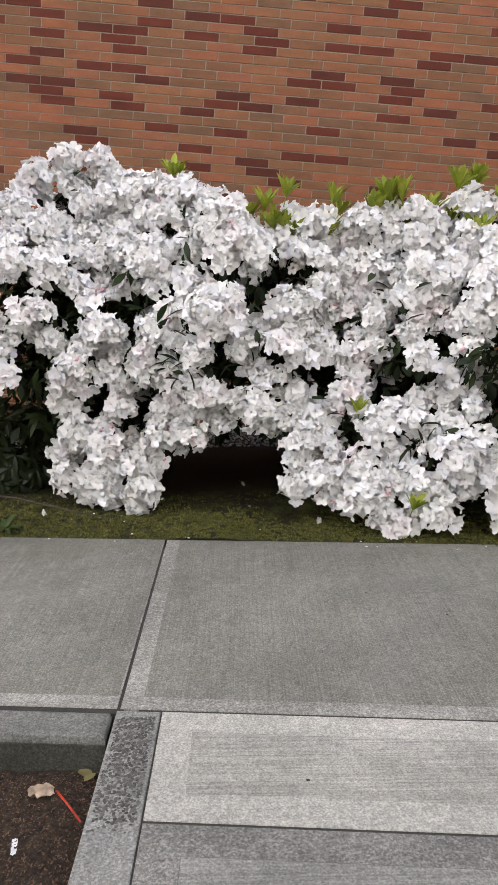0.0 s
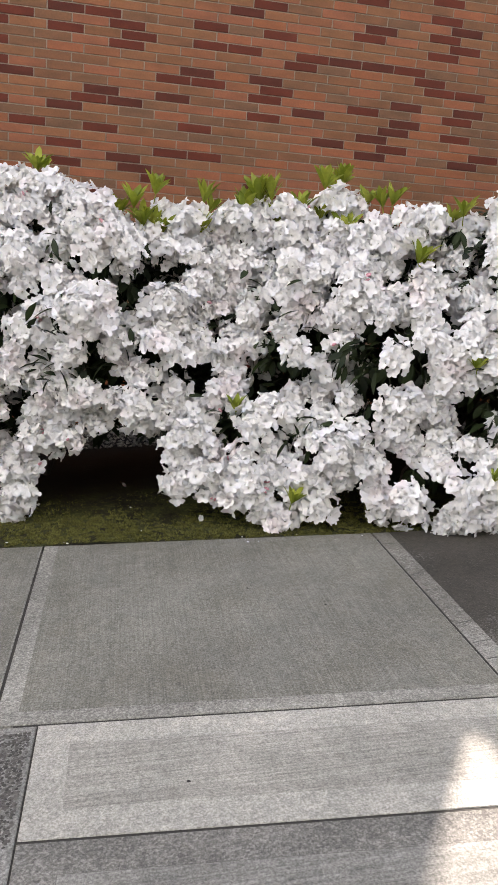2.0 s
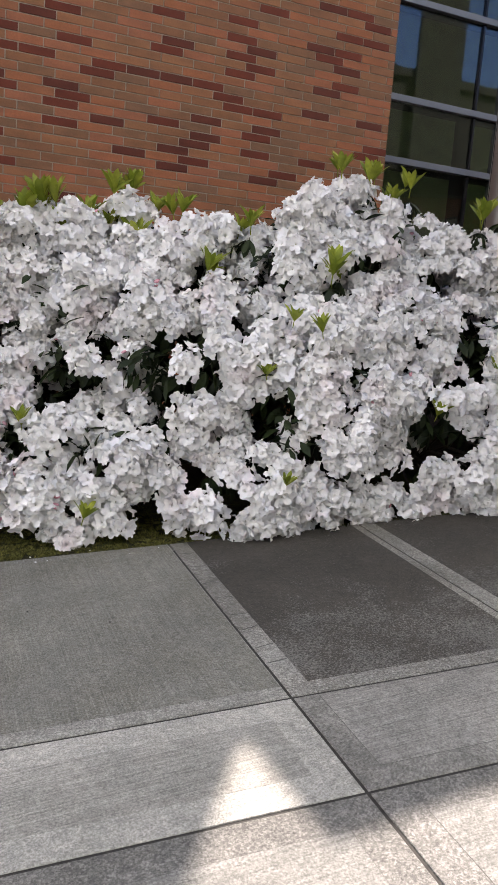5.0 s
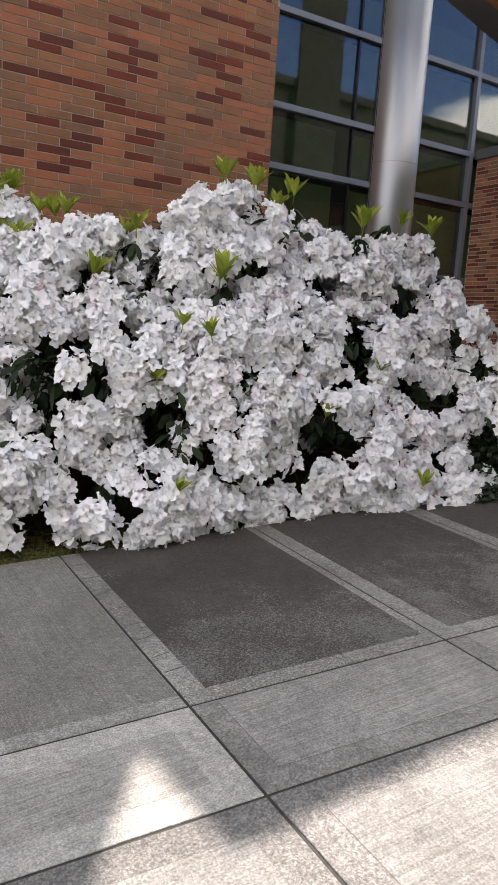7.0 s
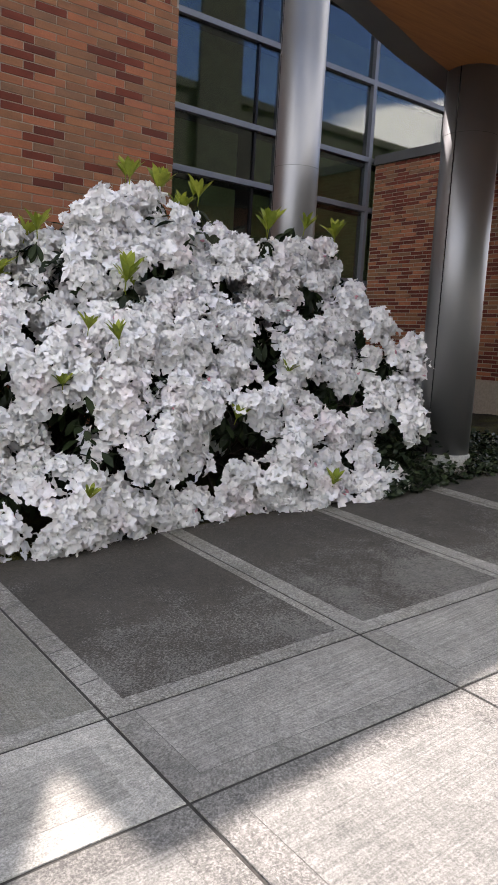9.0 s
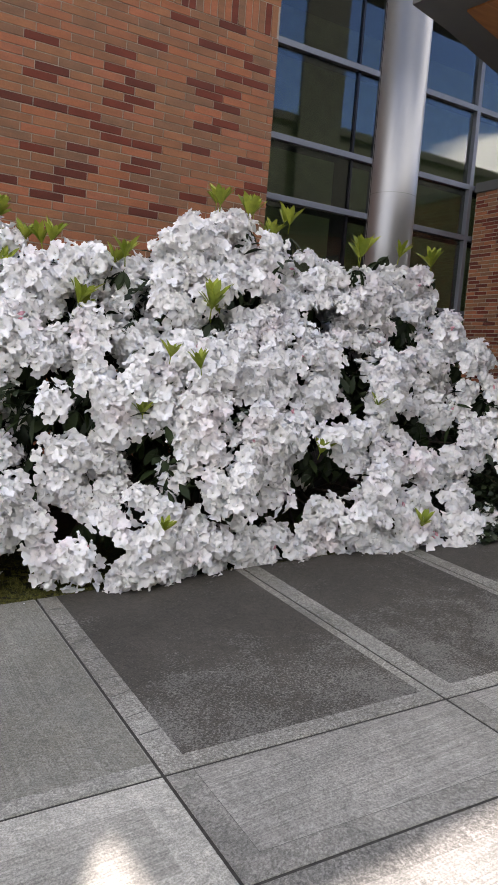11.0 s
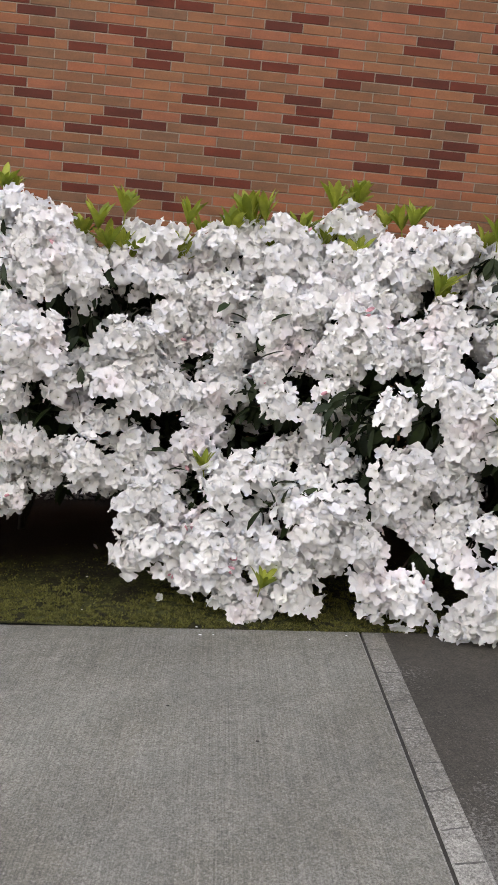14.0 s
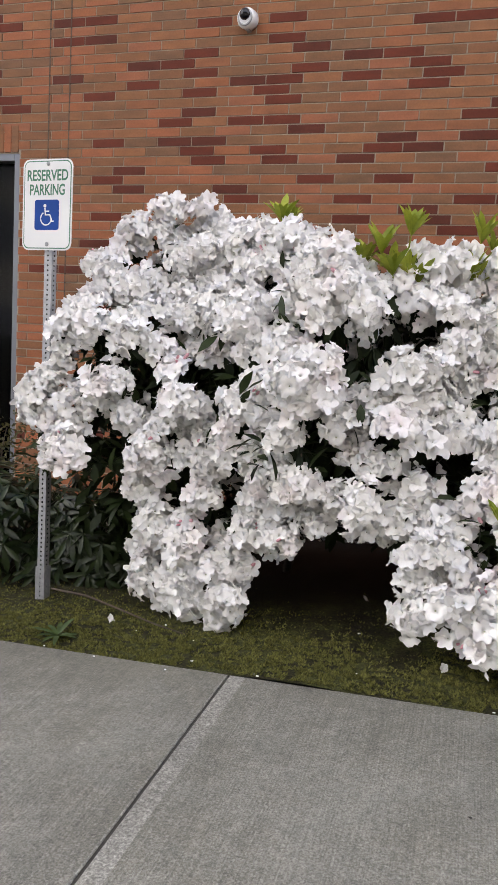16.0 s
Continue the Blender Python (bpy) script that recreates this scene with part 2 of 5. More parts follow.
GREEN_PAINT = plain("green_paint", (0.02, 0.17, 0.09), 0.4)
BLUE_PAINT = plain("blue_paint", (0.0, 0.062, 0.31), 0.9)
BLACK = plain("black_plastic", (0.01, 0.01, 0.012), 0.15)
PETAL = petal("white_petal", (0.955, 0.939, 0.905), 0.20)
THROAT = plain("throat", (0.42, 0.44, 0.33), 0.7)
PINK = petal("pink_bud", (0.85, 0.46, 0.50))
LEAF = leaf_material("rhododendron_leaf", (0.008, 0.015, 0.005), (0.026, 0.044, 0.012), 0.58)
FRESH = leaf_material("fresh_leaf", (0.19, 0.25, 0.025), (0.40, 0.44, 0.07), 0.5, 0.3)
DEEP = leaf_material("dark_shrub_leaf", (0.010, 0.018, 0.007), (0.032, 0.050, 0.018), 0.30)
OLIVE = leaf_material("brownish_leaf", (0.045, 0.05, 0.015), (0.10, 0.085, 0.03), 0.5)
IVY = leaf_material("ivy_leaf", (0.010, 0.020, 0.009), (0.040, 0.058, 0.026), 0.45)
BARK = plain("bark", (0.07, 0.052, 0.038), 0.9, 0, 0.3, 30)
WEED = leaf_material("weed_leaf", (0.040, 0.070, 0.022), (0.075, 0.115, 0.040), 0.5)
MOSSY = leaf_material("moss_blade", (0.045, 0.045, 0.012), (0.20, 0.195, 0.055), 0.9, 0.1)


def wood_soffit():
    m, nt, b = material("soffit_wood", 0.5)
    c = ramp(nt, ((0.3, (0.22, 0.078, 0.022)), (0.7, (0.34, 0.132, 0.038))), place_noise(nt, 6, 5, 0.6, (0.6, 9, 1)))
    nt.links.new(c, b.inputs["Base Color"])
    return m


SOFFIT = wood_soffit()


def soil_material():
    m, nt, b = material("mossy_soil", 0.95, 0, 0.2)
    c = ramp(nt, ((0.32, (0.017, 0.013, 0.009)), (0.46, (0.034, 0.032, 0.013)), (0.60, (0.078, 0.082, 0.025)), (0.78, (0.050, 0.046, 0.023))), place_noise(nt, 3.2, 7, 0.72))
    c = mix(nt, c, ramp(nt, ((0.38, (0.28, 0.28, 0.27)), (0.62, (1.65, 1.65, 1.50))), place_noise(nt, 100, 4, 0.75)), 0.95, "MULTIPLY")
    # bare earth further in, its colour darkened for the shade under the bushes
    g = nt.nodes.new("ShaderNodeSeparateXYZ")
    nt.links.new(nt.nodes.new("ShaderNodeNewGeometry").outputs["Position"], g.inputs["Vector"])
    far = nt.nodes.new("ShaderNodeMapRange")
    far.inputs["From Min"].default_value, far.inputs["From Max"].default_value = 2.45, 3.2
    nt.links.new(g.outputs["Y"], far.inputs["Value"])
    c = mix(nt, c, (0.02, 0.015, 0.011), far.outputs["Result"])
    nt.links.new(c, b.inputs["Base Color"])
    bump(nt, b, place_noise(nt, 60, 5, 0.75), 1.0, 0.015)
    return m


MOSS_SOIL = soil_material()


def debris_material():
    m, nt, b = material("gutter_dirt", 0.95, 0, 0.2)
    c = ramp(nt, ((0.35, (0.018, 0.013, 0.010)), (0.55, (0.05, 0.035, 0.024)), (0.75, (0.11, 0.08, 0.055))), place_noise(nt, 45, 6, 0.75))
    nt.links.new(c, b.inputs["Base Color"])
    bump(nt, b, place_noise(nt, 80, 5, 0.75), 1.0, 0.012)
    return m


DEBRIS = debris_material()


def glass_material(name, tint, ior, spec=0.5):
    m, nt, b = material(name, 0.02, 0, spec)
    b.inputs["Base Color"].default_value = (*tint, 1)
    b.inputs["Transmission Weight"].default_value = 1.0
    b.inputs["IOR"].default_value = ior
    return m


GLASS = glass_material("tinted_glass", (0.46, 0.52, 0.42), 1.76)
DOOR_GLASS = glass_material("door_glass", (0.05, 0.055, 0.055), 1.15, 0.2)


# ---- building helpers ----
def part(name, bm, mat, parent=None, label="", smooth=False, mats=()):
    me = bpy.data.meshes.new(name)
    if smooth:
        for e in bm.edges:
            e.smooth = e.calc_face_angle(0.0) < 0.8
    bm.to_mesh(me)
    bm.free()
    for x in (mats or (mat,)):
        me.materials.append(x)
    if smooth:
        me.shade_smooth()
    ob = new(name, me)
    ob.parent = parent
    if label:
        tagged(ob, label)
    return ob


def thing(name, label, category, at=(0, 0, 0), group="", kind=""):
    ob = new(name)
    ob.location = at
    ob.empty_display_size = 0.1
    return tagged(ob, label, category, group, kind)


def add_box(bm, lo, hi, bevel=0.0, m=None):
    c, s = [(a + b) / 2 for a, b in zip(lo, hi)], [abs(b - a) for a, b in zip(lo, hi)]
    g = bmesh.ops.create_cube(bm, size=1.0, matrix=Matrix.Translation(c) @ Matrix.Diagonal((*s, 1)))
    if bevel:
        edges = {e for v in g["verts"] for e in v.link_edges}
        g = bmesh.ops.bevel(bm, geom=list(edges), offset=bevel, segments=2, affect="EDGES", profile=0.5)
    if m is not None:
        bmesh.ops.transform(bm, matrix=m, verts=list({v for v in g["verts"]}))
    return bm


def box(lo, hi, bevel=0.0):
    return add_box(bmesh.new(), lo, hi, bevel)


def prism(points, z0, z1, bevel=0.0):
    """A slab over an outline given anticlockwise from above."""
    bm = bmesh.new()
    low = [bm.verts.new((x, y, z0)) for x, y in points]
    top = [bm.verts.new((x, y, z1)) for x, y in points]
    bm.faces.new(top)
    bm.faces.new(low[::-1])
    n = len(points)
    for i in range(n):
        bm.faces.new((low[i], low[(i + 1) % n], top[(i + 1) % n], top[i]))
    if bevel:
        rim = [e for e in bm.edges if all(abs(v.co.z - z1) < 1e-6 for v in e.verts)]
        bmesh.ops.bevel(bm, geom=rim, offset=bevel, segments=2, affect="EDGES", profile=0.5)
    return bm


def tube(bm, points, radii, sides=7):
    rings = []
    for i, (p, r) in enumerate(zip(points, radii)):
        p = Vector(p)
        way = (Vector(points[min(i + 1, len(points) - 1)]) - Vector(points[max(i - 1, 0)])).normalized()
        q = way.to_track_quat("Z", "Y")
        rings.append([bm.verts.new(p + q @ Vector((r * math.cos(a), r * math.sin(a), 0))) for a in (2 * math.pi * k / sides for k in range(sides))])
    for a, b in zip(rings, rings[1:]):
        for k in range(sides):
            bm.faces.new((a[k], a[(k + 1) % sides], b[(k + 1) % sides], b[k]))
    bm.faces.new(rings[-1])
    bm.faces.new(rings[0][::-1])
    return bm


def lathe(profile, sides=32, at=(0, 0)):
    bm = bmesh.new()
    rings = [[bm.verts.new((at[0] + r * math.cos(a), at[1] + r * math.sin(a), z)) for a in (2 * math.pi * k / sides for k in range(sides))] for r, z in profile]
    for a, b in zip(rings, rings[1:]):
        for k in range(sides):
            bm.faces.new((a[k], a[(k + 1) % sides], b[(k + 1) % sides], b[k]))
    bm.faces.new(rings[-1])
    bm.faces.new(rings[0][::-1])
    return bm


def add_leaf(bm, m, length, width, fold=0.25, droop=0.25, steps=6):
    """A blunt oval leaf along +y with a folded midrib, added at the pose m."""
    rows = []
    for i in range(steps + 1):
        t = i / steps
        w = width * 0.5 * math.sin(math.pi * min(1, 0.04 + 0.90 * t) ** 1.15) ** 0.7 if 0 < i < steps else width * 0.03
        y, z = length * t, -droop * length * t * t
        rows.append([bm.verts.new(m @ Vector((x, y, z + fold * abs(x)))) for x in (-w, 0, w)])
    for a, b in zip(rows, rows[1:]):
        bm.faces.new((a[0], a[1], b[1], b[0]))
        bm.faces.new((a[1], a[2], b[2], b[1]))


def add_flower(bm, m, radius, rng, slot=0):
    """A funnel that opens along +z into five or six broad lobes with notches between them and wavy, turned-back rims."""
    lobes = rng.choice((5, 5, 6))
    n = lobes * 5
    twist = rng.uniform(0, 6.28)
    cup = rng.uniform(0.02, 0.34)
    tilt = [rng.uniform(-0.32, 0.28) for _ in range(lobes)]
    size = [rng.uniform(0.88, 1.10) for _ in range(lobes)]
    curl = [rng.uniform(0.06, 0.36) for _ in range(lobes)]
    rings = []
    for k, (r, z) in enumerate(((0.075, -0.30), (0.34, -0.13), (0.74, 0.04), (1.0, 0.08))):
        ring = []
        for i in range(n):
            q, u = i // 5, (i % 5) / 2.5 - 1              # which lobe, and across it from -1 to 1
            a = 2 * math.pi * i / n
            full = 1 - abs(u) ** 1.8
            rr, zz = r, z
            if k >= 2:
                share = 1.0 if k == 3 else 0.40
                rr *= (1 - 0.33 * share * (1 - full)) * (1 + (size[q] - 1) * share)
                zz += share * (tilt[q] * (0.4 + 0.6 * full) + cup + 0.14 * (full - 0.5)) - (curl[q] * full if k == 3 else 0) + rng.uniform(-0.15, 0.15) * share
            if k == 3:
                rr *= 1 + rng.uniform(-0.08, 0.08)
            ring.append(bm.verts.new(m @ Vector((radius * rr * math.cos(a + twist), radius * rr * math.sin(a + twist), radius * zz))))
        rings.append(ring)
    for k, (a, b) in enumerate(zip(rings, rings[1:])):
        for i in range(n):
            f = bm.faces.new((a[i], a[(i + 1) % n], b[(i + 1) % n], b[i]))
            f.material_index = slot
            f.smooth = True
    f = bm.faces.new(rings[0])
    f.material_index = 1


def add_bud(bm, m, length, slot):
    """A slim closed bud along +z."""
    tube(bm, [m @ Vector((0, 0, length * t)) for t in (0.0, 0.3, 0.7, 1.0)], [length * r for r in (0.10, 0.20, 0.22, 0.06)], 6)
    bm.faces.ensure_lookup_table()
    for f in bm.faces[-20:]:
        f.material_index = slot
        f.smooth = True


def toward(way, spin=0.0):
    return Vector(way).normalized().to_track_quat("Z", "Y").to_matrix().to_4x4() @ Matrix.Rotation(spin, 4, "Z")


def truss_mesh(seed, pink=0):
    """A loose dome of flowers on a shoot that grows along +z, about 20 cm across, open below; pink: how many closed buds it still has."""
    rng = random.Random(seed)
    bm = bmesh.new()
    n = rng.choice((14, 15, 16))
    turn = rng.uniform(0, 6.28)
    long, flat = rng.uniform(1.0, 1.4), rng.uniform(0.6, 0.9)
    for i in range(n):
        t = (i + 0.5) / n
        polar = math.acos(1 - 0.98 * t) + rng.uniform(-0.2, 0.2)
        az = turn + i * 2.399963 + rng.uniform(-0.45, 0.45)
        d = Vector((math.sin(polar) * math.cos(az), math.sin(polar) * math.sin(az), math.cos(polar)))
        facing = (d + Vector((rng.uniform(-0.5, 0.5), rng.uniform(-0.5, 0.5), rng.uniform(-0.2, 0.55)))).normalized()
        at = Vector((d.x * 0.076 * long, d.y * 0.076, d.z * 0.066 * flat)) * rng.uniform(0.72, 1.28)
        add_flower(bm, Matrix.Translation(at) @ toward(facing, rng.uniform(0, 6.28)), rng.uniform(0.036, 0.048), rng)
    for i in range(9):                                    # the backs of flowers deeper in
        polar, az = math.acos(1 - 0.9 * (i + 0.5) / 9), turn + 1 + i * 2.399963
        d = Vector((math.sin(polar) * math.cos(az), math.sin(polar) * math.sin(az), math.cos(polar)))
        m = Matrix.Translation((d.x * 0.048 * long, d.y * 0.048, d.z * 0.042 * flat)) @ toward(d + Vector((rng.uniform(-0.4, 0.4), rng.uniform(-0.4, 0.4), 0.1)), rng.uniform(0, 6.28))
        rim = [bm.verts.new(m @ Vector((r * math.cos(0.6283 * k), r * math.sin(0.6283 * k), rng.uniform(-0.006, 0.008)))) for k, r in enumerate((0.046, 0.033) * 5)]
        hub = bm.verts.new(m @ Vector((0, 0, -0.012)))
        for a, b in zip(rim, rim[1:] + rim[:1]):
            bm.faces.new((hub, a, b)).smooth = True
    for _ in range(pink):
        d = Vector((rng.uniform(-1, 1), rng.uniform(-1, 1), rng.uniform(0.2, 1))).normalized()
        add_bud(bm, Matrix.Translation(d * 0.065) @ toward(d + Vector((rng.uniform(-0.5, 0.5), rng.uniform(-0.5, 0.5), 0))), rng.uniform(0.025, 0.038), 2)
    me = bpy.data.meshes.new("flower_cluster")
    bm.to_mesh(me)
    bm.free()
    for x in (PETAL, THROAT, PINK):
        me.materials.append(x)
    return me


def whorl_mesh(seed, mat, count, length, width, rise, spread, name):
    """Leaves round a shoot that grows along +z; rise: degrees by which they stand up from the level."""
    rng = random.Random(seed)
    bm = bmesh.new()
    for i in range(count):
        az = 2 * math.pi * i / count + rng.uniform(-0.25, 0.25)
        up = radians(rise + rng.uniform(-spread, spread))
        s = rng.uniform(0.75, 1.15)
        m = Matrix.Rotation(az, 4, "Z") @ Matrix.Rotation(up, 4, "X") @ Matrix.Translation((0, 0.008, 0)) @ Matrix.Rotation(rng.uniform(-0.4, 0.4), 4, "Y")
        add_leaf(bm, m, length * s, width * s, 0.3, 0.18)
    tube(bm, [(0, 0, -length * 0.35), (0, 0, 0.01)], [0.004, 0.003], 5)
    me = bpy.data.meshes.new(name)
    bm.to_mesh(me)
    bm.free()
    me.materials.append(mat)
    me.shade_smooth()
    return me


def piece(name, me, m, parent):
    ob = new(name, me)
    ob.parent = parent
    ob.matrix_basis = m
    return ob


# ---- ground, walk and kerb ----
GX, GY, GC = 0.0828, 0.0184, 0.0383     # the walk climbs along the wall
BACK, MID, FRONT = 1.79, 0.19, -0.313   # joints along the walk, at x = -0.44


def gz(x, y):
    return GX * x + GY * y + GC


def row(y, x):
    return y - 0.075 * (x + 0.44)


def col(x, y):
    """The joints across the walk lean a little more the further along it they lie."""
    lean = max(0.0, min(0.048, 0.017 + 0.016 * (x + 0.44))) if x > -2.0 else 0.0
    return x + lean * (y - 0.19)


SHEAR = Matrix(((1, 0, 0, 0), (0, 1, 0, 0), (GX, GY, 1, GC), (0, 0, 0, 1)))


def laid(bm):
    bmesh.ops.transform(bm, matrix=SHEAR, verts=bm.verts)
    return bm


bm = bmesh.new()
bmesh.ops.create_grid(bm, x_segments=120, y_segments=120, size=300)
for v in bm.verts:
    x, y = max(-14, min(10, v.co.x)), max(-14, min(6, v.co.y))
    v.co.z = gz(x, y) - 0.20
ground = part("ground", bm, ASPHALT, smooth=True)
tagged(ground, "dark grey asphalt parking ground", "ground", kind="structure")

pavement = thing("pavement", "grey broomed concrete slabs with tooled margins", "pavement", kind="structure")


def slab(x0, x1, y0, y1, field, rim, w=0.09, left=1, right=1, low=1, high=1, scored=True):
    """One cast slab: a brushed field inside smooth tooled margins, with open joints round it."""
    g = 0.0057
    a, b, c, d = x0 + g, x1 - g, y0 + g, y1 - g
    quad = lambda a, b, c, d: [(col(x, row(y, x)), row(y, x)) for x, y in ((a, c), (b, c), (b, d), (a, d))]
    ob = part("slab", laid(prism(quad(a, b, c, d), -0.16, -0.0008, 0.003)), rim, pavement)
    e = 0.006
    f = lambda k: quad(a + max(e, w * left) - k, b - max(e, w * right) + k, c + max(e, w * low) - k, d - max(e, w * high) + k)
    if scored:
        part("score_line", laid(prism(f(0.0017), -0.012, -0.0004)), SCORE, ob)
    part("slab_field", laid(prism(f(0.0), -0.01, 0.0)), field, ob)


JX = (-9.08, -7.35, -5.62, -3.89, -2.168, -0.443, 0.645, 1.655, 2.62, 3.65, 4.7, 5.75, 6.8)
for x0, x1 in zip(JX, JX[1:]):
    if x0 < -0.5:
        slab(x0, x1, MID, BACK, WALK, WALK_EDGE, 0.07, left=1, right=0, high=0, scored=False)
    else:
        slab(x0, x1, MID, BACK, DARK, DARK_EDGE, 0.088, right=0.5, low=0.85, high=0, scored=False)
slab(-2.026, -0.443, FRONT, MID, PALE, PALE_EDGE, 0.105, scored=False)
for x0, x1 in zip(JX[5:], JX[6:]):
    slab(x0, x1, FRONT, MID, GREY, GREY_EDGE, 0.088, right=0, high=0)
for y0, y1 in ((-2.15, FRONT), (-4.0, -2.15), (-5.85, -4.0)):
    slab(-2.026, -0.443, y0, y1, APRON, APRON_EDGE, 0.11)
    for x0, x1 in zip(JX[5:], JX[6:]):
        slab(x0, x1, y0, y1, APRON, APRON_EDGE, 0.11)
part("joint_bedding", laid(prism([(-2.1, -5.6), (6.7, -6.2), (6.7, 1.2), (-2.1, 1.8)], -0.19, -0.005)), JOINT, pavement)
part("joint_bedding", laid(prism([(-9.0, 0.5), (-2.15, 0.3), (-2.15, 1.8), (-9.0, 2.3)], -0.19, -0.005)), JOINT, pavement)

# hairline cracks across the pale margin beside the walk's last joint
rng = random.Random(4)
for y in (1.62, 1.43, 1.21, 1.04, 0.86, 0.71, 0.55, 0.43):
    x0, x1 = col(-0.443, y) + 0.012, col(-0.443, y) + 0.09
    bend = rng.uniform(-0.02, 0.02)
    xm = (x0 + x1) / 2 + rng.uniform(-0.02, 0.02)
    w = rng.uniform(0.0012, 0.0028)
    part("crack", laid(prism([(x0, y - w), (xm, y + bend * 0.5 - w), (x1, y + bend - w), (x1, y + bend + w), (xm, y + bend * 0.5 + w), (x0, y + w)], -0.004, 0.0006)), SCORE, pavement)

kerb = thing("kerb", "exposed-aggregate concrete kerb round a sunken dirt gutter", "kerb", kind="structure")
part("kerb_stone", laid(prism([(-2.172, -5.6), (-2.0255, -5.6), (-2.0255, row(MID, -2.0255) - 0.008), (-2.172, row(MID, -2.172) - 0.008)], -0.3, 0.0, 0.005)), KERB, kerb)
for k in range(4):
    x1 = -2.184 - 1.73 * k
    x0 = x1 - 1.72
    part("kerb_stone", laid(prism([(x0, row(MID, x0) - 0.150), (x1, row(MID, x1) - 0.150), (x1, row(MID, x1) - 0.008), (x0, row(MID, x0) - 0.008)], -0.3, -0.001, 0.022)), KERB_DIRTY, kerb)
    part("kerb_face", laid(prism([(x0, row(MID, x0) - 0.156), (x1, row(MID, x1) - 0.156), (x1, row(MID, x1) - 0.151), (x0, row(MID, x0) - 0.151)], -0.3, -0.03)), MOSS_SHADE, kerb, "mossy kerb face darkened with painted shade")
# pebbles showing in the worn kerb
rng = random.Random(5)
bm = bmesh.new()
for _ in range(1100):
    y = rng.uniform(-0.24, 0.27)
    if rng.random() > (y + 0.24) / 0.10:
        continue
    x = rng.uniform(-2.162, -2.040)
    sz = rng.uniform(0.0028, 0.0062)
    bmesh.ops.create_icosphere(bm, subdivisions=1, radius=1, matrix=Matrix.Translation((x, y, 0.0)) @ Matrix.Rotation(rng.uniform(0, 3), 4, "Z") @ Matrix.Diagonal((sz * rng.uniform(0.8, 1.7), sz, sz * 0.25, 1)))
PEBBLE = leaf_material("pebble", (0.045, 0.043, 0.04), (0.13, 0.122, 0.112), 0.75, 0.0)
tagged(part("pebbles", laid(bm), PEBBLE, kerb), kind="stuff")

bm = bmesh.new()
bmesh.ops.create_grid(bm, x_segments=110, y_segments=110, size=0.5)
for v in bm.verts:
    v.co = Vector((-4.4 + (v.co.x + 0.5) * 2.235, -4.0 + (v.co.y + 0.5) * 4.30, 0))
    v.co.z = -0.125 + 0.02 * noise.noise(v.co * 5) + 0.008 * noise.noise(v.co * 21)
dirt = part("dirt", laid(bm), DEBRIS, smooth=True)
tagged(dirt, "dark brown dirt and leaf litter in the gutter", "dirt", kind="structure")
rng = random.Random(6)
bm = bmesh.new()
for _ in range(6000):
    x, y = rng.uniform(-2.75, -2.19), rng.uniform(-0.5, 0.15)
    add_leaf(bm, Matrix.Translation((x, y, -0.118 + rng.uniform(-0.004, 0.012))) @ Euler((rng.uniform(-0.5, 0.5), rng.uniform(-0.5, 0.5), rng.uniform(0, 6.28))).to_matrix().to_4x4(), rng.uniform(0.004, 0.014), rng.uniform(0.002, 0.006), 0.2, 0.2, 2)
tagged(part("leaf_litter", laid(bm), leaf_material("litter_bits", (0.04, 0.020, 0.012), (0.19, 0.115, 0.075), 0.9, 0.0)), "fine brown leaf litter in the gutter", "litter", kind="stuff")

bm = bmesh.new()
bmesh.ops.create_grid(bm, x_segments=260, y_segments=60, size=0.5)
for v in bm.verts:
    x = -9.0 + (v.co.x + 0.5) * 15.4
    v.co = Vector((x, row(BACK, x) - 0.006 + (v.co.y + 0.5) * (5.3 - row(BACK, x)), 0))
    v.co.z = -0.008 + 0.018 * noise.noise(v.co * 2.3) + 0.008 * noise.noise(v.co * 4.5)
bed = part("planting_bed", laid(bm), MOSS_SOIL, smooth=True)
tagged(bed, "mossy planting bed, bare soil further in with painted shade", "ground", kind="structure")


# ---- brick building ----
WALL_Y, CORNER = 5.0, 2.655
BL, BH = 0.3048, 0.0762
X0, Z0 = 0.85, 4.0          # a corner of the bond: odd courses start two thirds of a brick on
wall = thing("wall_north", "mixed red, orange and brown brick wall with maroon bricks", "wall", kind="structure")
DOOR_L, DOOR_R, DOOR_TOP = -7.5, -5.36, 2.826
part("mortar_bed", box((DOOR_R, WALL_Y + 0.005, -0.9), (CORNER - 0.004, WALL_Y + 0.4, 10.79)), MORTAR, wall)
part("mortar_bed", box((DOOR_L, WALL_Y + 0.005, DOOR_TOP), (DOOR_R, WALL_Y + 0.4, 10.79)), MORTAR, wall)
part("mortar_bed", box((-12.0, WALL_Y + 0.005, -1.2), (DOOR_L, WALL_Y + 0.4, 10.79)), MORTAR, wall)
part("building_back", box((-12.0, WALL_Y + 0.4, -1.2), (CORNER - 0.004, 14.0, 10.79)), MORTAR, wall, "unseen rear of the building")


def brick_mesh(mat):
    me = bpy.data.meshes.new("brick")
    bm = box((0.005, 0, 0.005), (BL - 0.005, 0.05, BH - 0.005), 0.0015)
    bm.to_mesh(me)
    bm.free()
    me.materials.append(mat)
    return me


brick_me, brick_dark_me = brick_mesh(BRICK_PIECE), brick_mesh(BRICK_DARK_PIECE)
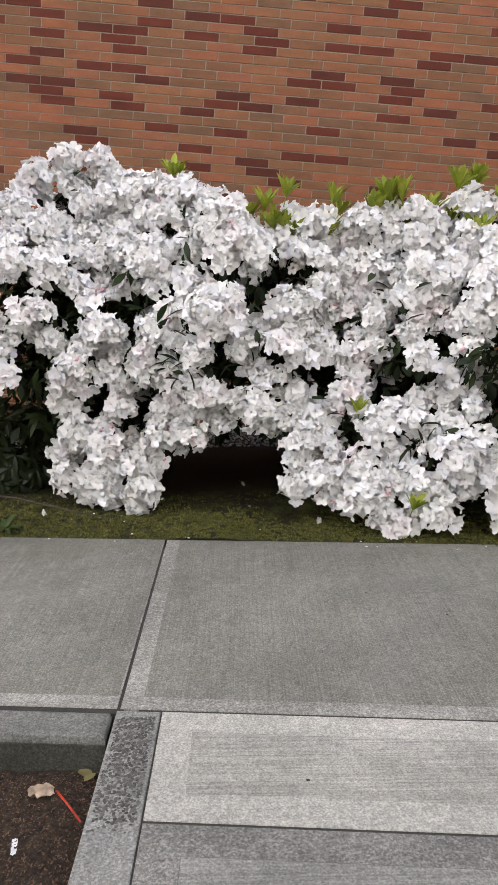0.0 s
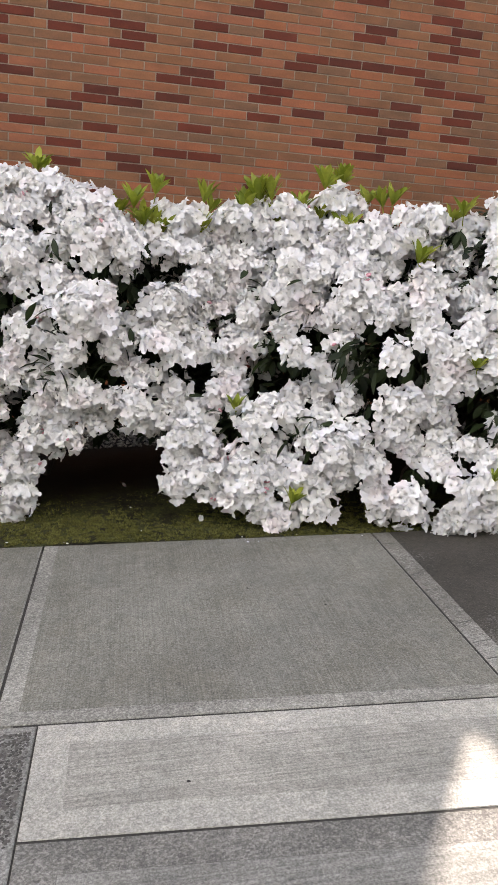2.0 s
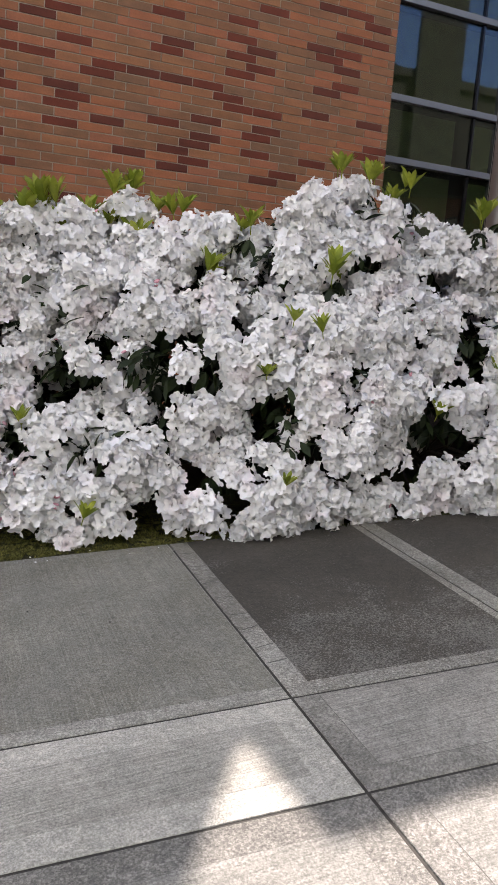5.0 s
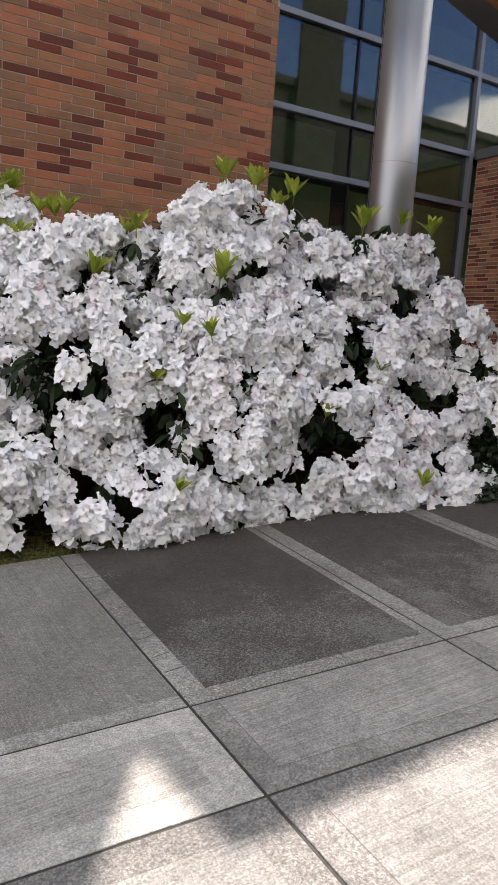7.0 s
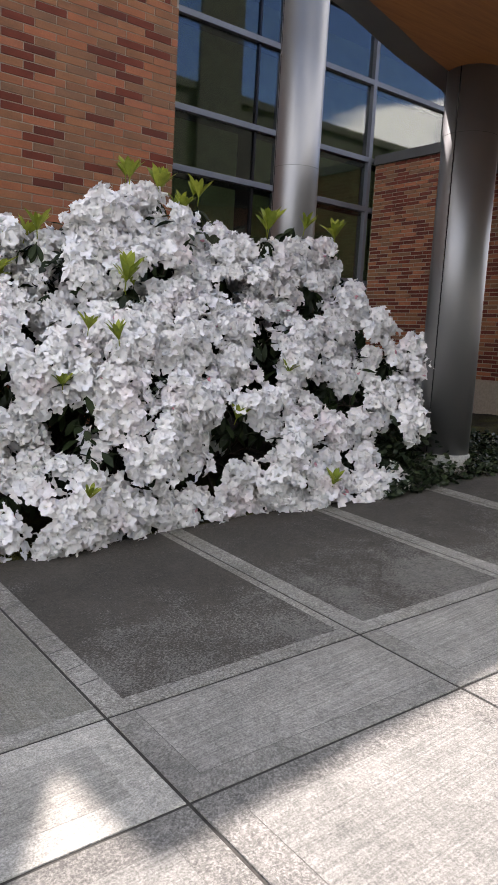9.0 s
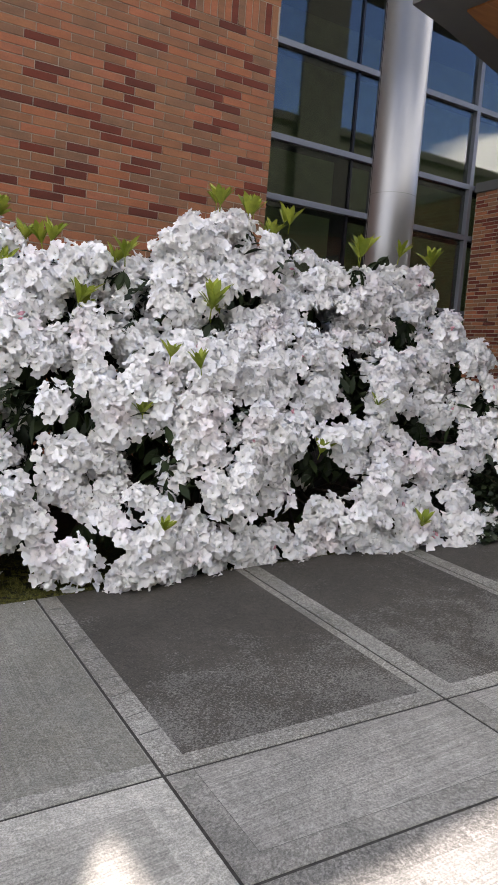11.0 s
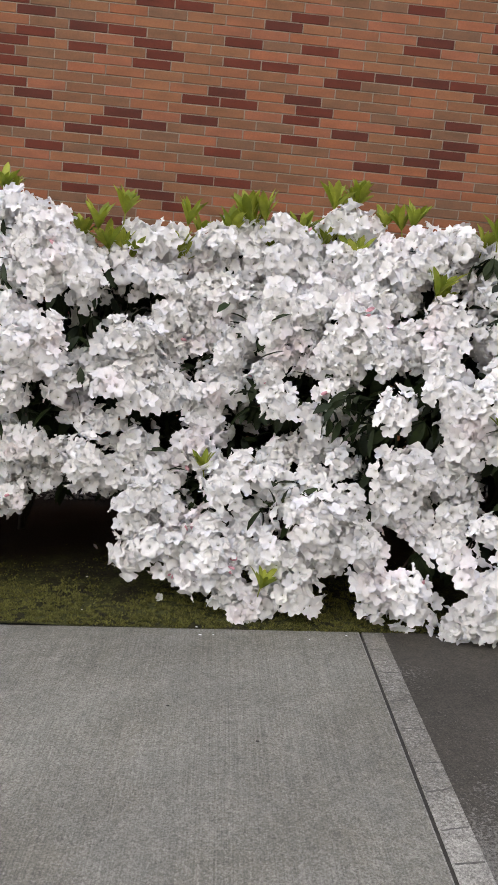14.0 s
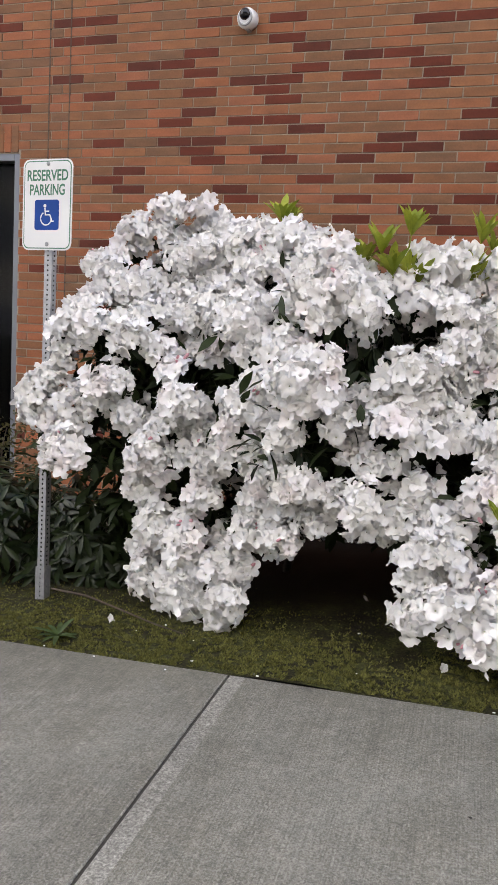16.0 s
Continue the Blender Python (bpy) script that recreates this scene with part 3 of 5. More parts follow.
# maroon bricks by course, counted down from Z0, and by place in the course
MAROON_UP = {-5: (3,), -4: (3, 4), -3: (4,), -2: (1,), -1: (3, 4), 0: (0,), 1: (-19, -3, 2, 3), 2: (-15, -13, 0, 3), 3: (-19, -10, -9, -6, 0, 3),
             4: (-13, -6, -2, 0), 5: (-16, -13, -3, 0, 3), 6: (-17, -16, -11, -10, -7, -5, 0, 3), 7: (-16, -13, -10),
             8: (-17, -14, -13, -11, -9, -7, -6, -4, -3, -2, -1)}
MAROON_LOW = {9: (-19, -16, -14, -10, -5, -1, 2, 4), 10: (-13, 0, 1), 11: (-16, -8, -6), 12: (-16, -14, -13, -8, -7, -5, -1, 1, 5),
              13: (-13, -6, -3, 0, 4), 14: (-18, -16, -15, -10, -8, -4, -1), 15: (-16, -14, -11, -10, -6, -2, 0, 2), 16: (-15, -13, -11, -2),
              17: (-18, -8, -4, -2, 1), 18: (-18, -12, -10, -2, 1), 19: (-18, -15), 20: (-14, -11, -8, -7), 21: (-10,), 22: (-18, -11, -9), 24: (-10,)}
JOINTS = (-5.07, -4.87)
rng = random.Random(11)
plain_v, plain_f, dark_v, dark_f = [], [], [], []


def add_brick(x0, x1, z0, z1, y0, y1, dark=False):
    vs, fs = (dark_v, dark_f) if dark else (plain_v, plain_f)
    n = len(vs)
    vs.extend(((x0, y0, z0), (x1, y0, z0), (x1, y0, z1), (x0, y0, z1), (x0, y1, z0), (x1, y1, z0), (x1, y1, z1), (x0, y1, z1)))
    fs.extend(((n, n + 1, n + 2, n + 3), (n + 1, n + 5, n + 6, n + 2), (n + 4, n, n + 3, n + 7), (n + 3, n + 2, n + 6, n + 7), (n + 4, n + 5, n + 1, n)))


singles = []
for course in range(-14, 62):
    z = Z0 - (course + 1) * BH
    if -11 <= course <= -8:
        continue
    known = MAROON_UP.get(course) or MAROON_LOW.get(course) or ()
    for k in range(-43, 7):
        x = X0 + (k + (2 / 3 if course % 2 else 0)) * BL
        spans = [(max(x, -12.0), min(x + BL, CORNER))]
        for j in JOINTS:
            spans = [q for a, b in spans for q in (((a, j - 0.001), (j + 0.001, b)) if a < j < b else ((a, b),))]
        if z < DOOR_TOP:
            for j in (DOOR_L, DOOR_R):
                spans = [q for a, b in spans for q in (((a, j), (j, b)) if a < j < b else ((a, b),))]
        seen_part = -20 < k and -5 < course < 23
        dark = k in known if seen_part else rng.random() < 0.16
        for a, b in spans:
            if b - a < 0.013 or (DOOR_L < (a + b) / 2 < DOOR_R and z < DOOR_TOP):
                continue
            whole = abs((b - a) - BL) < 1e-4
            d = rng.uniform(-0.0015, 0.0015)
            if whole and -14 <= k <= 1 and 3 <= course <= 20 and len(singles) < 290:
                singles.append((a, z, d, dark))
            else:
                add_brick(a + 0.005, b - 0.005, z + 0.005, z + BH - 0.005, WALL_Y + d, WALL_Y + 0.03, dark)
# a band of bricks set on end, and the lintel over the door
x = -12.0
while x < CORNER - 0.05:
    add_brick(x + 0.005, min(x + BH, CORNER) - 0.005, Z0 + 7 * BH + 0.005, Z0 + 11 * BH - 0.005, WALL_Y, WALL_Y + 0.03, rng.random() < 0.2)
    x += BH
for i, (name, vs, fs, mat) in enumerate((("bricks", plain_v, plain_f, BRICK), ("maroon_bricks", dark_v, dark_f, BRICK_DARK))):
    me = bpy.data.meshes.new(name)
    me.from_pydata(vs, [], fs)
    me.materials.append(mat)
    rest = new(name, me)
    rest.parent = wall
    tagged(rest, ("orange, red and brown long bricks", "dark maroon long bricks")[i], kind="stuff")
for k in range(28):
    xk = DOOR_L + k * BH
    part("lintel_brick", box((xk + 0.005, WALL_Y - 0.003, DOOR_TOP + 0.01), (xk + BH - 0.005, WALL_Y + 0.03, DOOR_TOP + 0.235), 0.0015), BRICK_PIECE, wall)
for jx in JOINTS:
    part("control_joint", box((jx - 0.0058, WALL_Y - 0.0005, -0.5), (jx + 0.0058, WALL_Y + 0.02, 5.0)), SEALANT, wall)

# ---- door to the left ----
door = thing("door_1", "dark glazed aluminium door set in the brick wall", "door", ((DOOR_L + DOOR_R) / 2, WALL_Y + 0.12, gz(-6.4, 5)), kind="structure")
HW, HT = (DOOR_R - DOOR_L) / 2, DOOR_TOP - gz(-6.4, 5)
for lo, hi in (((HW - 0.055, -0.11, 0), (HW, 0.06, HT)), ((-HW, -0.11, 0), (-HW + 0.055, 0.06, HT)), ((-HW + 0.055, -0.11, HT - 0.06), (HW - 0.055, 0.06, HT)),
               ((-HW + 0.055, -0.06, 0), (HW - 0.055, 0.06, 0.1)), ((-0.03, -0.05, 0.1), (0.03, 0.05, HT - 0.06))):
    part("door_frame", box(lo, hi, 0.004), ALU, door)
part("pane", box((-HW + 0.055, -0.005, 0.1), (HW - 0.055, 0.005, HT - 0.06)), DOOR_GLASS, door)
# near-black sheet added in place of the unlit room behind the glass
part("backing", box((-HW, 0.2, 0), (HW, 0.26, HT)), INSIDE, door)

# ---- glazed hall ----
GLASS_Y = 5.2
hall = thing("window_1", "tall tinted curtain wall with grey aluminium mullions", "window", (CORNER, GLASS_Y, 0), kind="structure")
LEVELS = (0.35, 1.2, 2.1, 3.04, 3.66, 4.61, 5.55)
UPRIGHTS = (0.03, 1.55, 3.06, 4.6, 6.1)
for z in LEVELS:
    part("mullion", box((0.0, -0.06, z - 0.032), (6.1, 0.06, z + 0.032), 0.003), ALU, hall)
# black bars under each mullion, inner frame lips with their shadow painted in
for z in LEVELS[1:]:
    part("inner_frame", box((0.06, 0.02, z - 0.085), (6.0, 0.07, z - 0.033)), BLACK, hall)
for u in UPRIGHTS:
    part("mullion", box((u - 0.030, -0.062, 0), (u + 0.030, 0.08, 5.9), 0.003), ALU, hall)
part("mullion", box((1.172, -0.03, 0.38), (1.198, 0.03, 5.52), 0.002), BLACK, hall, "thin black upright")
for u0, u1 in zip(UPRIGHTS, UPRIGHTS[1:]):
    for z0, z1 in zip(LEVELS, LEVELS[1:]):
        for a, c in (((u0 + 0.030, 1.172), (1.198, u1 - 0.030)) if u0 < 1.18 < u1 else ((u0 + 0.030, u1 - 0.030),)):
            part("pane", box((a, -0.006, z0 + 0.032), (c, 0.006, z1 - 0.032)), GLASS, hall)
for z0, z1 in ((0.0, 3.62),):
    part("inner_post", box((1.03, 0.012, z0), (1.171, 0.10, z1)), BLACK, hall)
part("inner_wall", box((-0.2, 1.5, -0.2), (6.3, 1.6, 6.0)), plain("green_wall", (0.37, 0.43, 0.24), 0.8), hall, "olive inner wall behind the glass")
part("inner_floor", box((-0.2, 0.1, 0.1), (6.3, 1.5, 0.3)), plain("inner_floor", (0.12, 0.12, 0.11), 0.5), hall)
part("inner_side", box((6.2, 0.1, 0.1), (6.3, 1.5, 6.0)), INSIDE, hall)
# unseen roof, outlined to cast the shadow edge that falls on the pavement
roof = part("roof", prism([(2.650, 4.461), (10.1, 4.211), (10.1, 12.0), (2.44, 12.0), (2.44, 5.35), (2.61, 4.891)], 5.80, 6.02), STEEL_DARK)
tagged(roof, "unseen dark flat roof over the hall, outlined for its shadow", "roof", kind="structure")

wing = thing("wall_wing", "shaded brick wing wall under a metal coping", "wall", (5.80, 5.12, 0), kind="structure")
part("mortar_bed", box((0.005, -2.6, 0.0), (0.3, 0, 3.60)), MORTAR, wing)
plain_v, plain_f, dark_v, dark_f = [], [], [], []
wing_bricks = []
WL, WH = BL * 0.62, BH * 0.62
for course in range(56):
    z = 3.60 - (course + 1) * WH
    for k in range(18):
        a, b = max(-2.6 + (k - (1 / 3 if course % 2 else 1)) * WL, -2.6), min(-2.6 + (k + (2 / 3 if course % 2 else 0)) * WL, 0)
        # many maroon bricks; share raised to paint the wing's shade into the colour
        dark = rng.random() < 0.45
        if abs(b - a - WL) < 1e-4 and k > 5 and len(wing_bricks) < 290:
            wing_bricks.append((a, z, dark))
        elif b - a > 0.03:
            vs, fs = (dark_v, dark_f) if dark else (plain_v, plain_f)
            n = len(vs)
            a, b, z0, z1 = a + 0.005, b - 0.005, z + 0.005, z + WH - 0.005
            vs.extend(((0, a, z0), (0, b, z0), (0, b, z1), (0, a, z1), (0.03, a, z0), (0.03, b, z0), (0.03, b, z1), (0.03, a, z1)))
            fs.extend(((n, n + 3, n + 2, n + 1), (n, n + 4, n + 7, n + 3), (n + 1, n + 2, n + 6, n + 5), (n + 3, n + 7, n + 6, n + 2), (n, n + 1, n + 5, n + 4)))
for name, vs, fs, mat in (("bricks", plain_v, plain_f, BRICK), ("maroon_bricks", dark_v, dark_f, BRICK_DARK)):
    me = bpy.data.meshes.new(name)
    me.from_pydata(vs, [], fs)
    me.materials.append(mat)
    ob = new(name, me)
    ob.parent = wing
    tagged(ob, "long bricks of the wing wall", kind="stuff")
wing_meshes = []
for mat in (BRICK_PIECE, BRICK_DARK_PIECE):
    me = bpy.data.meshes.new("brick")
    a, b, z0, z1 = 0.005, WL - 0.005, 0.005, WH - 0.005
    me.from_pydata(((0, a, z0), (0, b, z0), (0, b, z1), (0, a, z1), (0.03, a, z0), (0.03, b, z0), (0.03, b, z1), (0.03, a, z1)), [],
                   ((0, 3, 2, 1), (0, 4, 7, 3), (1, 2, 6, 5), (3, 7, 6, 2), (0, 1, 5, 4)))
    me.materials.append(mat)
    wing_meshes.append(me)
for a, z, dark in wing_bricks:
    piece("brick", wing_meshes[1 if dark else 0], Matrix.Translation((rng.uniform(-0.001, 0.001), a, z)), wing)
part("coping", box((-0.03, -2.63, 3.60), (0.33, 0.0, 3.72), 0.006), STEEL_DARK, wing, "dark metal coping")


# ---- columns and canopy ----
def column(x, y, top, base, seam):
    foot = gz(x, y)
    c = thing("column", "round brushed steel column", "column", (x, y, foot), "entrance columns")
    R = 0.203
    part("shaft", lathe(((R, 0.16 if base else 0.0), (R, top - foot)), 64), STEEL, c, smooth=True)
    part("seam_ring", lathe(((R + 0.0008, 2.79 - foot), (R + 0.0008, 2.793 - foot)), 64), STEEL_DARK, c, smooth=True)
    for turn in (seam, seam + 180):
        part("seam", box((-0.004, -R - 0.002, 0.17), (0.004, -R + 0.004, top - foot)), BLACK, c).matrix_basis = pose(0, 0, 0, 0, 0, turn)
    if base:
        part("base", lathe(((R + 0.012, -0.04), (R + 0.012, 0.15), (R + 0.006, 0.158), (R - 0.01, 0.16)), 64), concrete("column_base", (0.45, 0.45, 0.43)), c, "pale round concrete base", smooth=True)
    return c


column(2.97, 3.40, 4.52, False, -112)
column(3.125, 1.66, 3.28, True, -84)

canopy = thing("canopy", "curved entrance canopy with a dark metal fascia and wooden soffit", "canopy", (4.0, 1.5, 3.25))
rear = [(1.62, 1.80), (2.0, 1.90), (2.4, 2.03), (2.8, 2.16), (3.2, 2.26), (3.6, 2.36), (4.2, 2.60), (5.0, 3.0), (5.9, 3.6), (7.2, 3.9)]
# front and right reach unseen, run out to shade the wing wall and columns
outline = [(1.92, -1.00), (7.2, -1.20)] + rear[::-1]
def nearer(points):
    return [(0.93 * x - 0.105 - 4.0, 0.93 * y - 0.129 - 1.5) for x, y in points]


part("fascia", prism(nearer(outline), 0.0, 0.34, 0.01), STEEL_DARK, canopy)
inner = [(2.16, -0.77), (7.0, -0.95), (7.0, 3.60), (5.95, 3.30), (5.1, 2.74), (4.25, 2.34), (3.6, 2.12), (3.2, 2.02), (2.8, 1.92), (2.4, 1.79), (2.02, 1.68), (1.90, 1.64)]
part("soffit", prism(nearer(inner), -0.012, 0.004), SOFFIT, canopy, "orange-brown wooden soffit")

# ---- security camera ----
cctv = thing("security_camera", "white dome security camera on the brick wall", "security camera", (-3.27, WALL_Y, 3.80))
part("housing", lathe(((0.060, 0.0), (0.076, 0.004), (0.078, 0.03), (0.078, 0.075), (0.070, 0.092), (0.045, 0.100)), 32), WHITE_PAINT, cctv, smooth=True).matrix_basis = pose(0, 0, 0, 96, 0, -8)
bm = bmesh.new()
bmesh.ops.create_uvsphere(bm, u_segments=20, v_segments=12, radius=0.046)
part("lens_dome", bm, BLACK, cctv, "black glossy dome", smooth=True).matrix_basis = pose(-0.012, -0.090, 0.012)
part("trim_ring", lathe(((0.047, 0.097), (0.052, 0.103), (0.060, 0.101), (0.063, 0.094)), 32), ZINC, cctv, "grey ring round the dome", smooth=True).matrix_basis = pose(0, 0, 0, 96, 0, -8)
part("bracket", box((-0.016, -0.05, -0.092), (0.016, 0.0, -0.07), 0.004), ZINC, cctv)

# ---- parking sign ----
SIGN_Z = gz(-3.50, 2.60)
sign = thing("parking_sign", "white and green reserved parking sign on a perforated steel post", "sign", (-3.50, 2.60, SIGN_Z))
sign.rotation_euler = (0, 0, radians(-4))


def rounded(w, h, r, y0, y1, cx=0.0, cz=0.0):
    bm = bmesh.new()
    pts = []
    for sx, sz, a0 in ((1, 1, 0), (-1, 1, 90), (-1, -1, 180), (1, -1, 270)):
        for k in range(6):
            a = radians(a0 + 18 * k)
            pts.append((cx + sx * (w / 2 - r) + r * math.cos(a), cz + sz * (h / 2 - r) + r * math.sin(a)))
    f = [bm.verts.new((x, y0, z)) for x, z in pts]
    b = [bm.verts.new((x, y1, z)) for x, z in pts]
    bm.faces.new(f[::-1])
    bm.faces.new(b)
    n = len(pts)
    for i in range(n):
        bm.faces.new((f[i], f[(i + 1) % n], b[(i + 1) % n], b[i]))
    bmesh.ops.recalc_face_normals(bm, faces=bm.faces)
    return bm


SZ = 1.916 - SIGN_Z
plate = part("plate", rounded(0.305, 0.457, 0.038, -0.040, -0.037, 0, SZ), WHITE_PAINT, sign)
part("border", rounded(0.289, 0.441, 0.032, -0.0408, -0.0398, 0, SZ), GREEN_PAINT, plate)
part("face", rounded(0.279, 0.431, 0.028, -0.0416, -0.0405, 0, SZ), WHITE_PAINT, plate)
part("blue_square", rounded(0.150, 0.152, 0.013, -0.0424, -0.0412, 0.0, SZ - 0.050), BLUE_PAINT, plate)


def words(text, size, z, mat, parent, wide):
    cu = bpy.data.curves.new("lettering", "FONT")
    cu.body, cu.size, cu.align_x, cu.align_y, cu.extrude = text, size, "CENTER", "CENTER", 0.0004
    cu.offset = 0.0014
    tmp = bpy.data.objects.new("lettering", cu)
    scene.collection.objects.link(tmp)
    bpy.context.view_layer.update()
    me = bpy.data.meshes.new_from_object(tmp.evaluated_get(bpy.context.evaluated_depsgraph_get()))
    bpy.data.objects.remove(tmp)
    xs = [v.co.x for v in me.vertices]
    me.transform(Matrix.Diagonal((wide / (max(xs) - min(xs)), 1, 1, 1)))
    me.materials.clear()
    me.materials.append(mat)
    ob = new("lettering", me)
    ob.parent = parent
    ob.matrix_basis = pose(0, -0.0422, z, 90, 0, 0)
    return ob


words("RESERVED", 0.076, SZ + 0.145, GREEN_PAINT, plate, 0.250)
words("PARKING", 0.076, SZ + 0.073, GREEN_PAINT, plate, 0.215)
# wheelchair mark: head, body, seat line and wheel as rounded strokes
bm = bmesh.new()
bmesh.ops.create_uvsphere(bm, u_segments=12, v_segments=8, radius=0.0095, matrix=Matrix.Translation((-0.012, 0, SZ - 0.004)))


def stroke(pts, w):
    tube(bm, [(x, 0, SZ - 0.05 + z) for x, z in pts], [w] * len(pts), 6)


stroke([(-0.011, 0.034), (-0.008, 0.000), (0.020, 0.000), (0.034, -0.034), (0.044, -0.030)], 0.0048)
stroke([(-0.009, 0.018), (0.014, 0.018)], 0.004)
stroke([(-0.004 + 0.033 * math.cos(radians(a)), -0.018 + 0.033 * math.sin(radians(a))) for a in range(120, 370, 18)], 0.0042)
bmesh.ops.transform(bm, matrix=Matrix.Translation((0, -0.0424, 0)) @ Matrix.Diagonal((1, 0.12, 1, 1)), verts=bm.verts)
part("wheelchair_mark", bm, WHITE_PAINT, plate, "white wheelchair symbol")
for dz in (0.205, -0.198):
    part("bolt", lathe(((0.011, -0.003), (0.011, 0.002), (0.006, 0.006)), 12), ZINC, plate).matrix_basis = pose(0.004, -0.042, SZ + dz, 90, 0, 0)


def perforated_post(w, z0, z1, pitch=0.0254, hole=0.0055):
    """A square tube with a row of round holes through each face."""
    bm = bmesh.new()
    n = int((z1 - z0) / pitch)
    for q in range(4):
        m = Matrix.Rotation(q * math.pi / 2, 4, "Z")
        for k in range(n):
            c = z0 + (k + 0.5) * pitch
            rim, sq = [], []
            for j in range(8):
                a = math.pi / 8 + j * math.pi / 4
                rim.append(bm.verts.new(m @ Vector((hole * math.cos(a), -w / 2, c + hole * math.sin(a)))))
                s = max(abs(math.cos(a)), abs(math.sin(a)))
                sq.append(bm.verts.new(m @ Vector((w / 2 * math.cos(a) / s, -w / 2, c + pitch / 2 * math.sin(a) / s))))
            for j in range(8):
                bm.faces.new((rim[j], sq[j], sq[(j + 1) % 8], rim[(j + 1) % 8]))
            corner = [bm.verts.new(m @ Vector((sx * w / 2, -w / 2, c + sz * pitch / 2))) for sx, sz in ((1, 1), (-1, 1), (-1, -1), (1, -1))]
            for j, cv in zip((0, 2, 4, 6), corner):
                bm.faces.new((sq[j], cv, sq[(j + 1) % 8]))
    return bm


part("post", perforated_post(0.045, 0.0, SZ + 0.22), ZINC, sign)
part("post_sleeve", perforated_post(0.058, -0.05, 0.18), ZINC, sign)
# black core added inside the hollow tube for the shade in its holes
part("post_core", box((-0.019, -0.019, 0.0), (0.019, 0.019, SZ + 0.21)), BLACK, sign)


# ---- rhododendrons ----
TRUSSES = [truss_mesh(100 + k) for k in range(10)] + [truss_mesh(140 + k, 1 + k) for k in range(3)]
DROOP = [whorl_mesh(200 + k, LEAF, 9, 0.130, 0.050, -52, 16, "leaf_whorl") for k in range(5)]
UPRIGHT = [whorl_mesh(230 + k, FRESH, 11, 0.135, 0.037, 68, 15, "fresh_leaf_whorl") for k in range(5)]


def level(line, x):
    """Height of a bent line of (x, z) points at x."""
    for (xa, za), (xb, zb) in zip(line, line[1:]):
        if xa <= x <= xb:
            return za + (zb - za) * (x - xa) / (xb - xa)
    return None


def front(x, z):
    """How far out the bushes' face stands at (x, z), led by the heads of the boughs."""
    total, weight = 0.0, 0.0
    for hx, hy, hz, _ in HEADS_A + HEADS_B + HEADS_C + HEADS_D:
        w = 1 / ((hx - x) ** 2 + (hz - z) ** 2 + 0.004) ** 2
        total, weight = total + w * hy, weight + w
    return total / weight


FILLED = collections.defaultdict(list)      # places of blossom, in cells of 13 cm


def crowded(x, z, gap):
    i, k = int(x // 0.13), int(z // 0.13)
    return any((x - a) ** 2 + (z - b) ** 2 < gap * gap for di in (-1, 0, 1) for dk in (-1, 0, 1) for a, b in FILLED[i + di, k + dk])


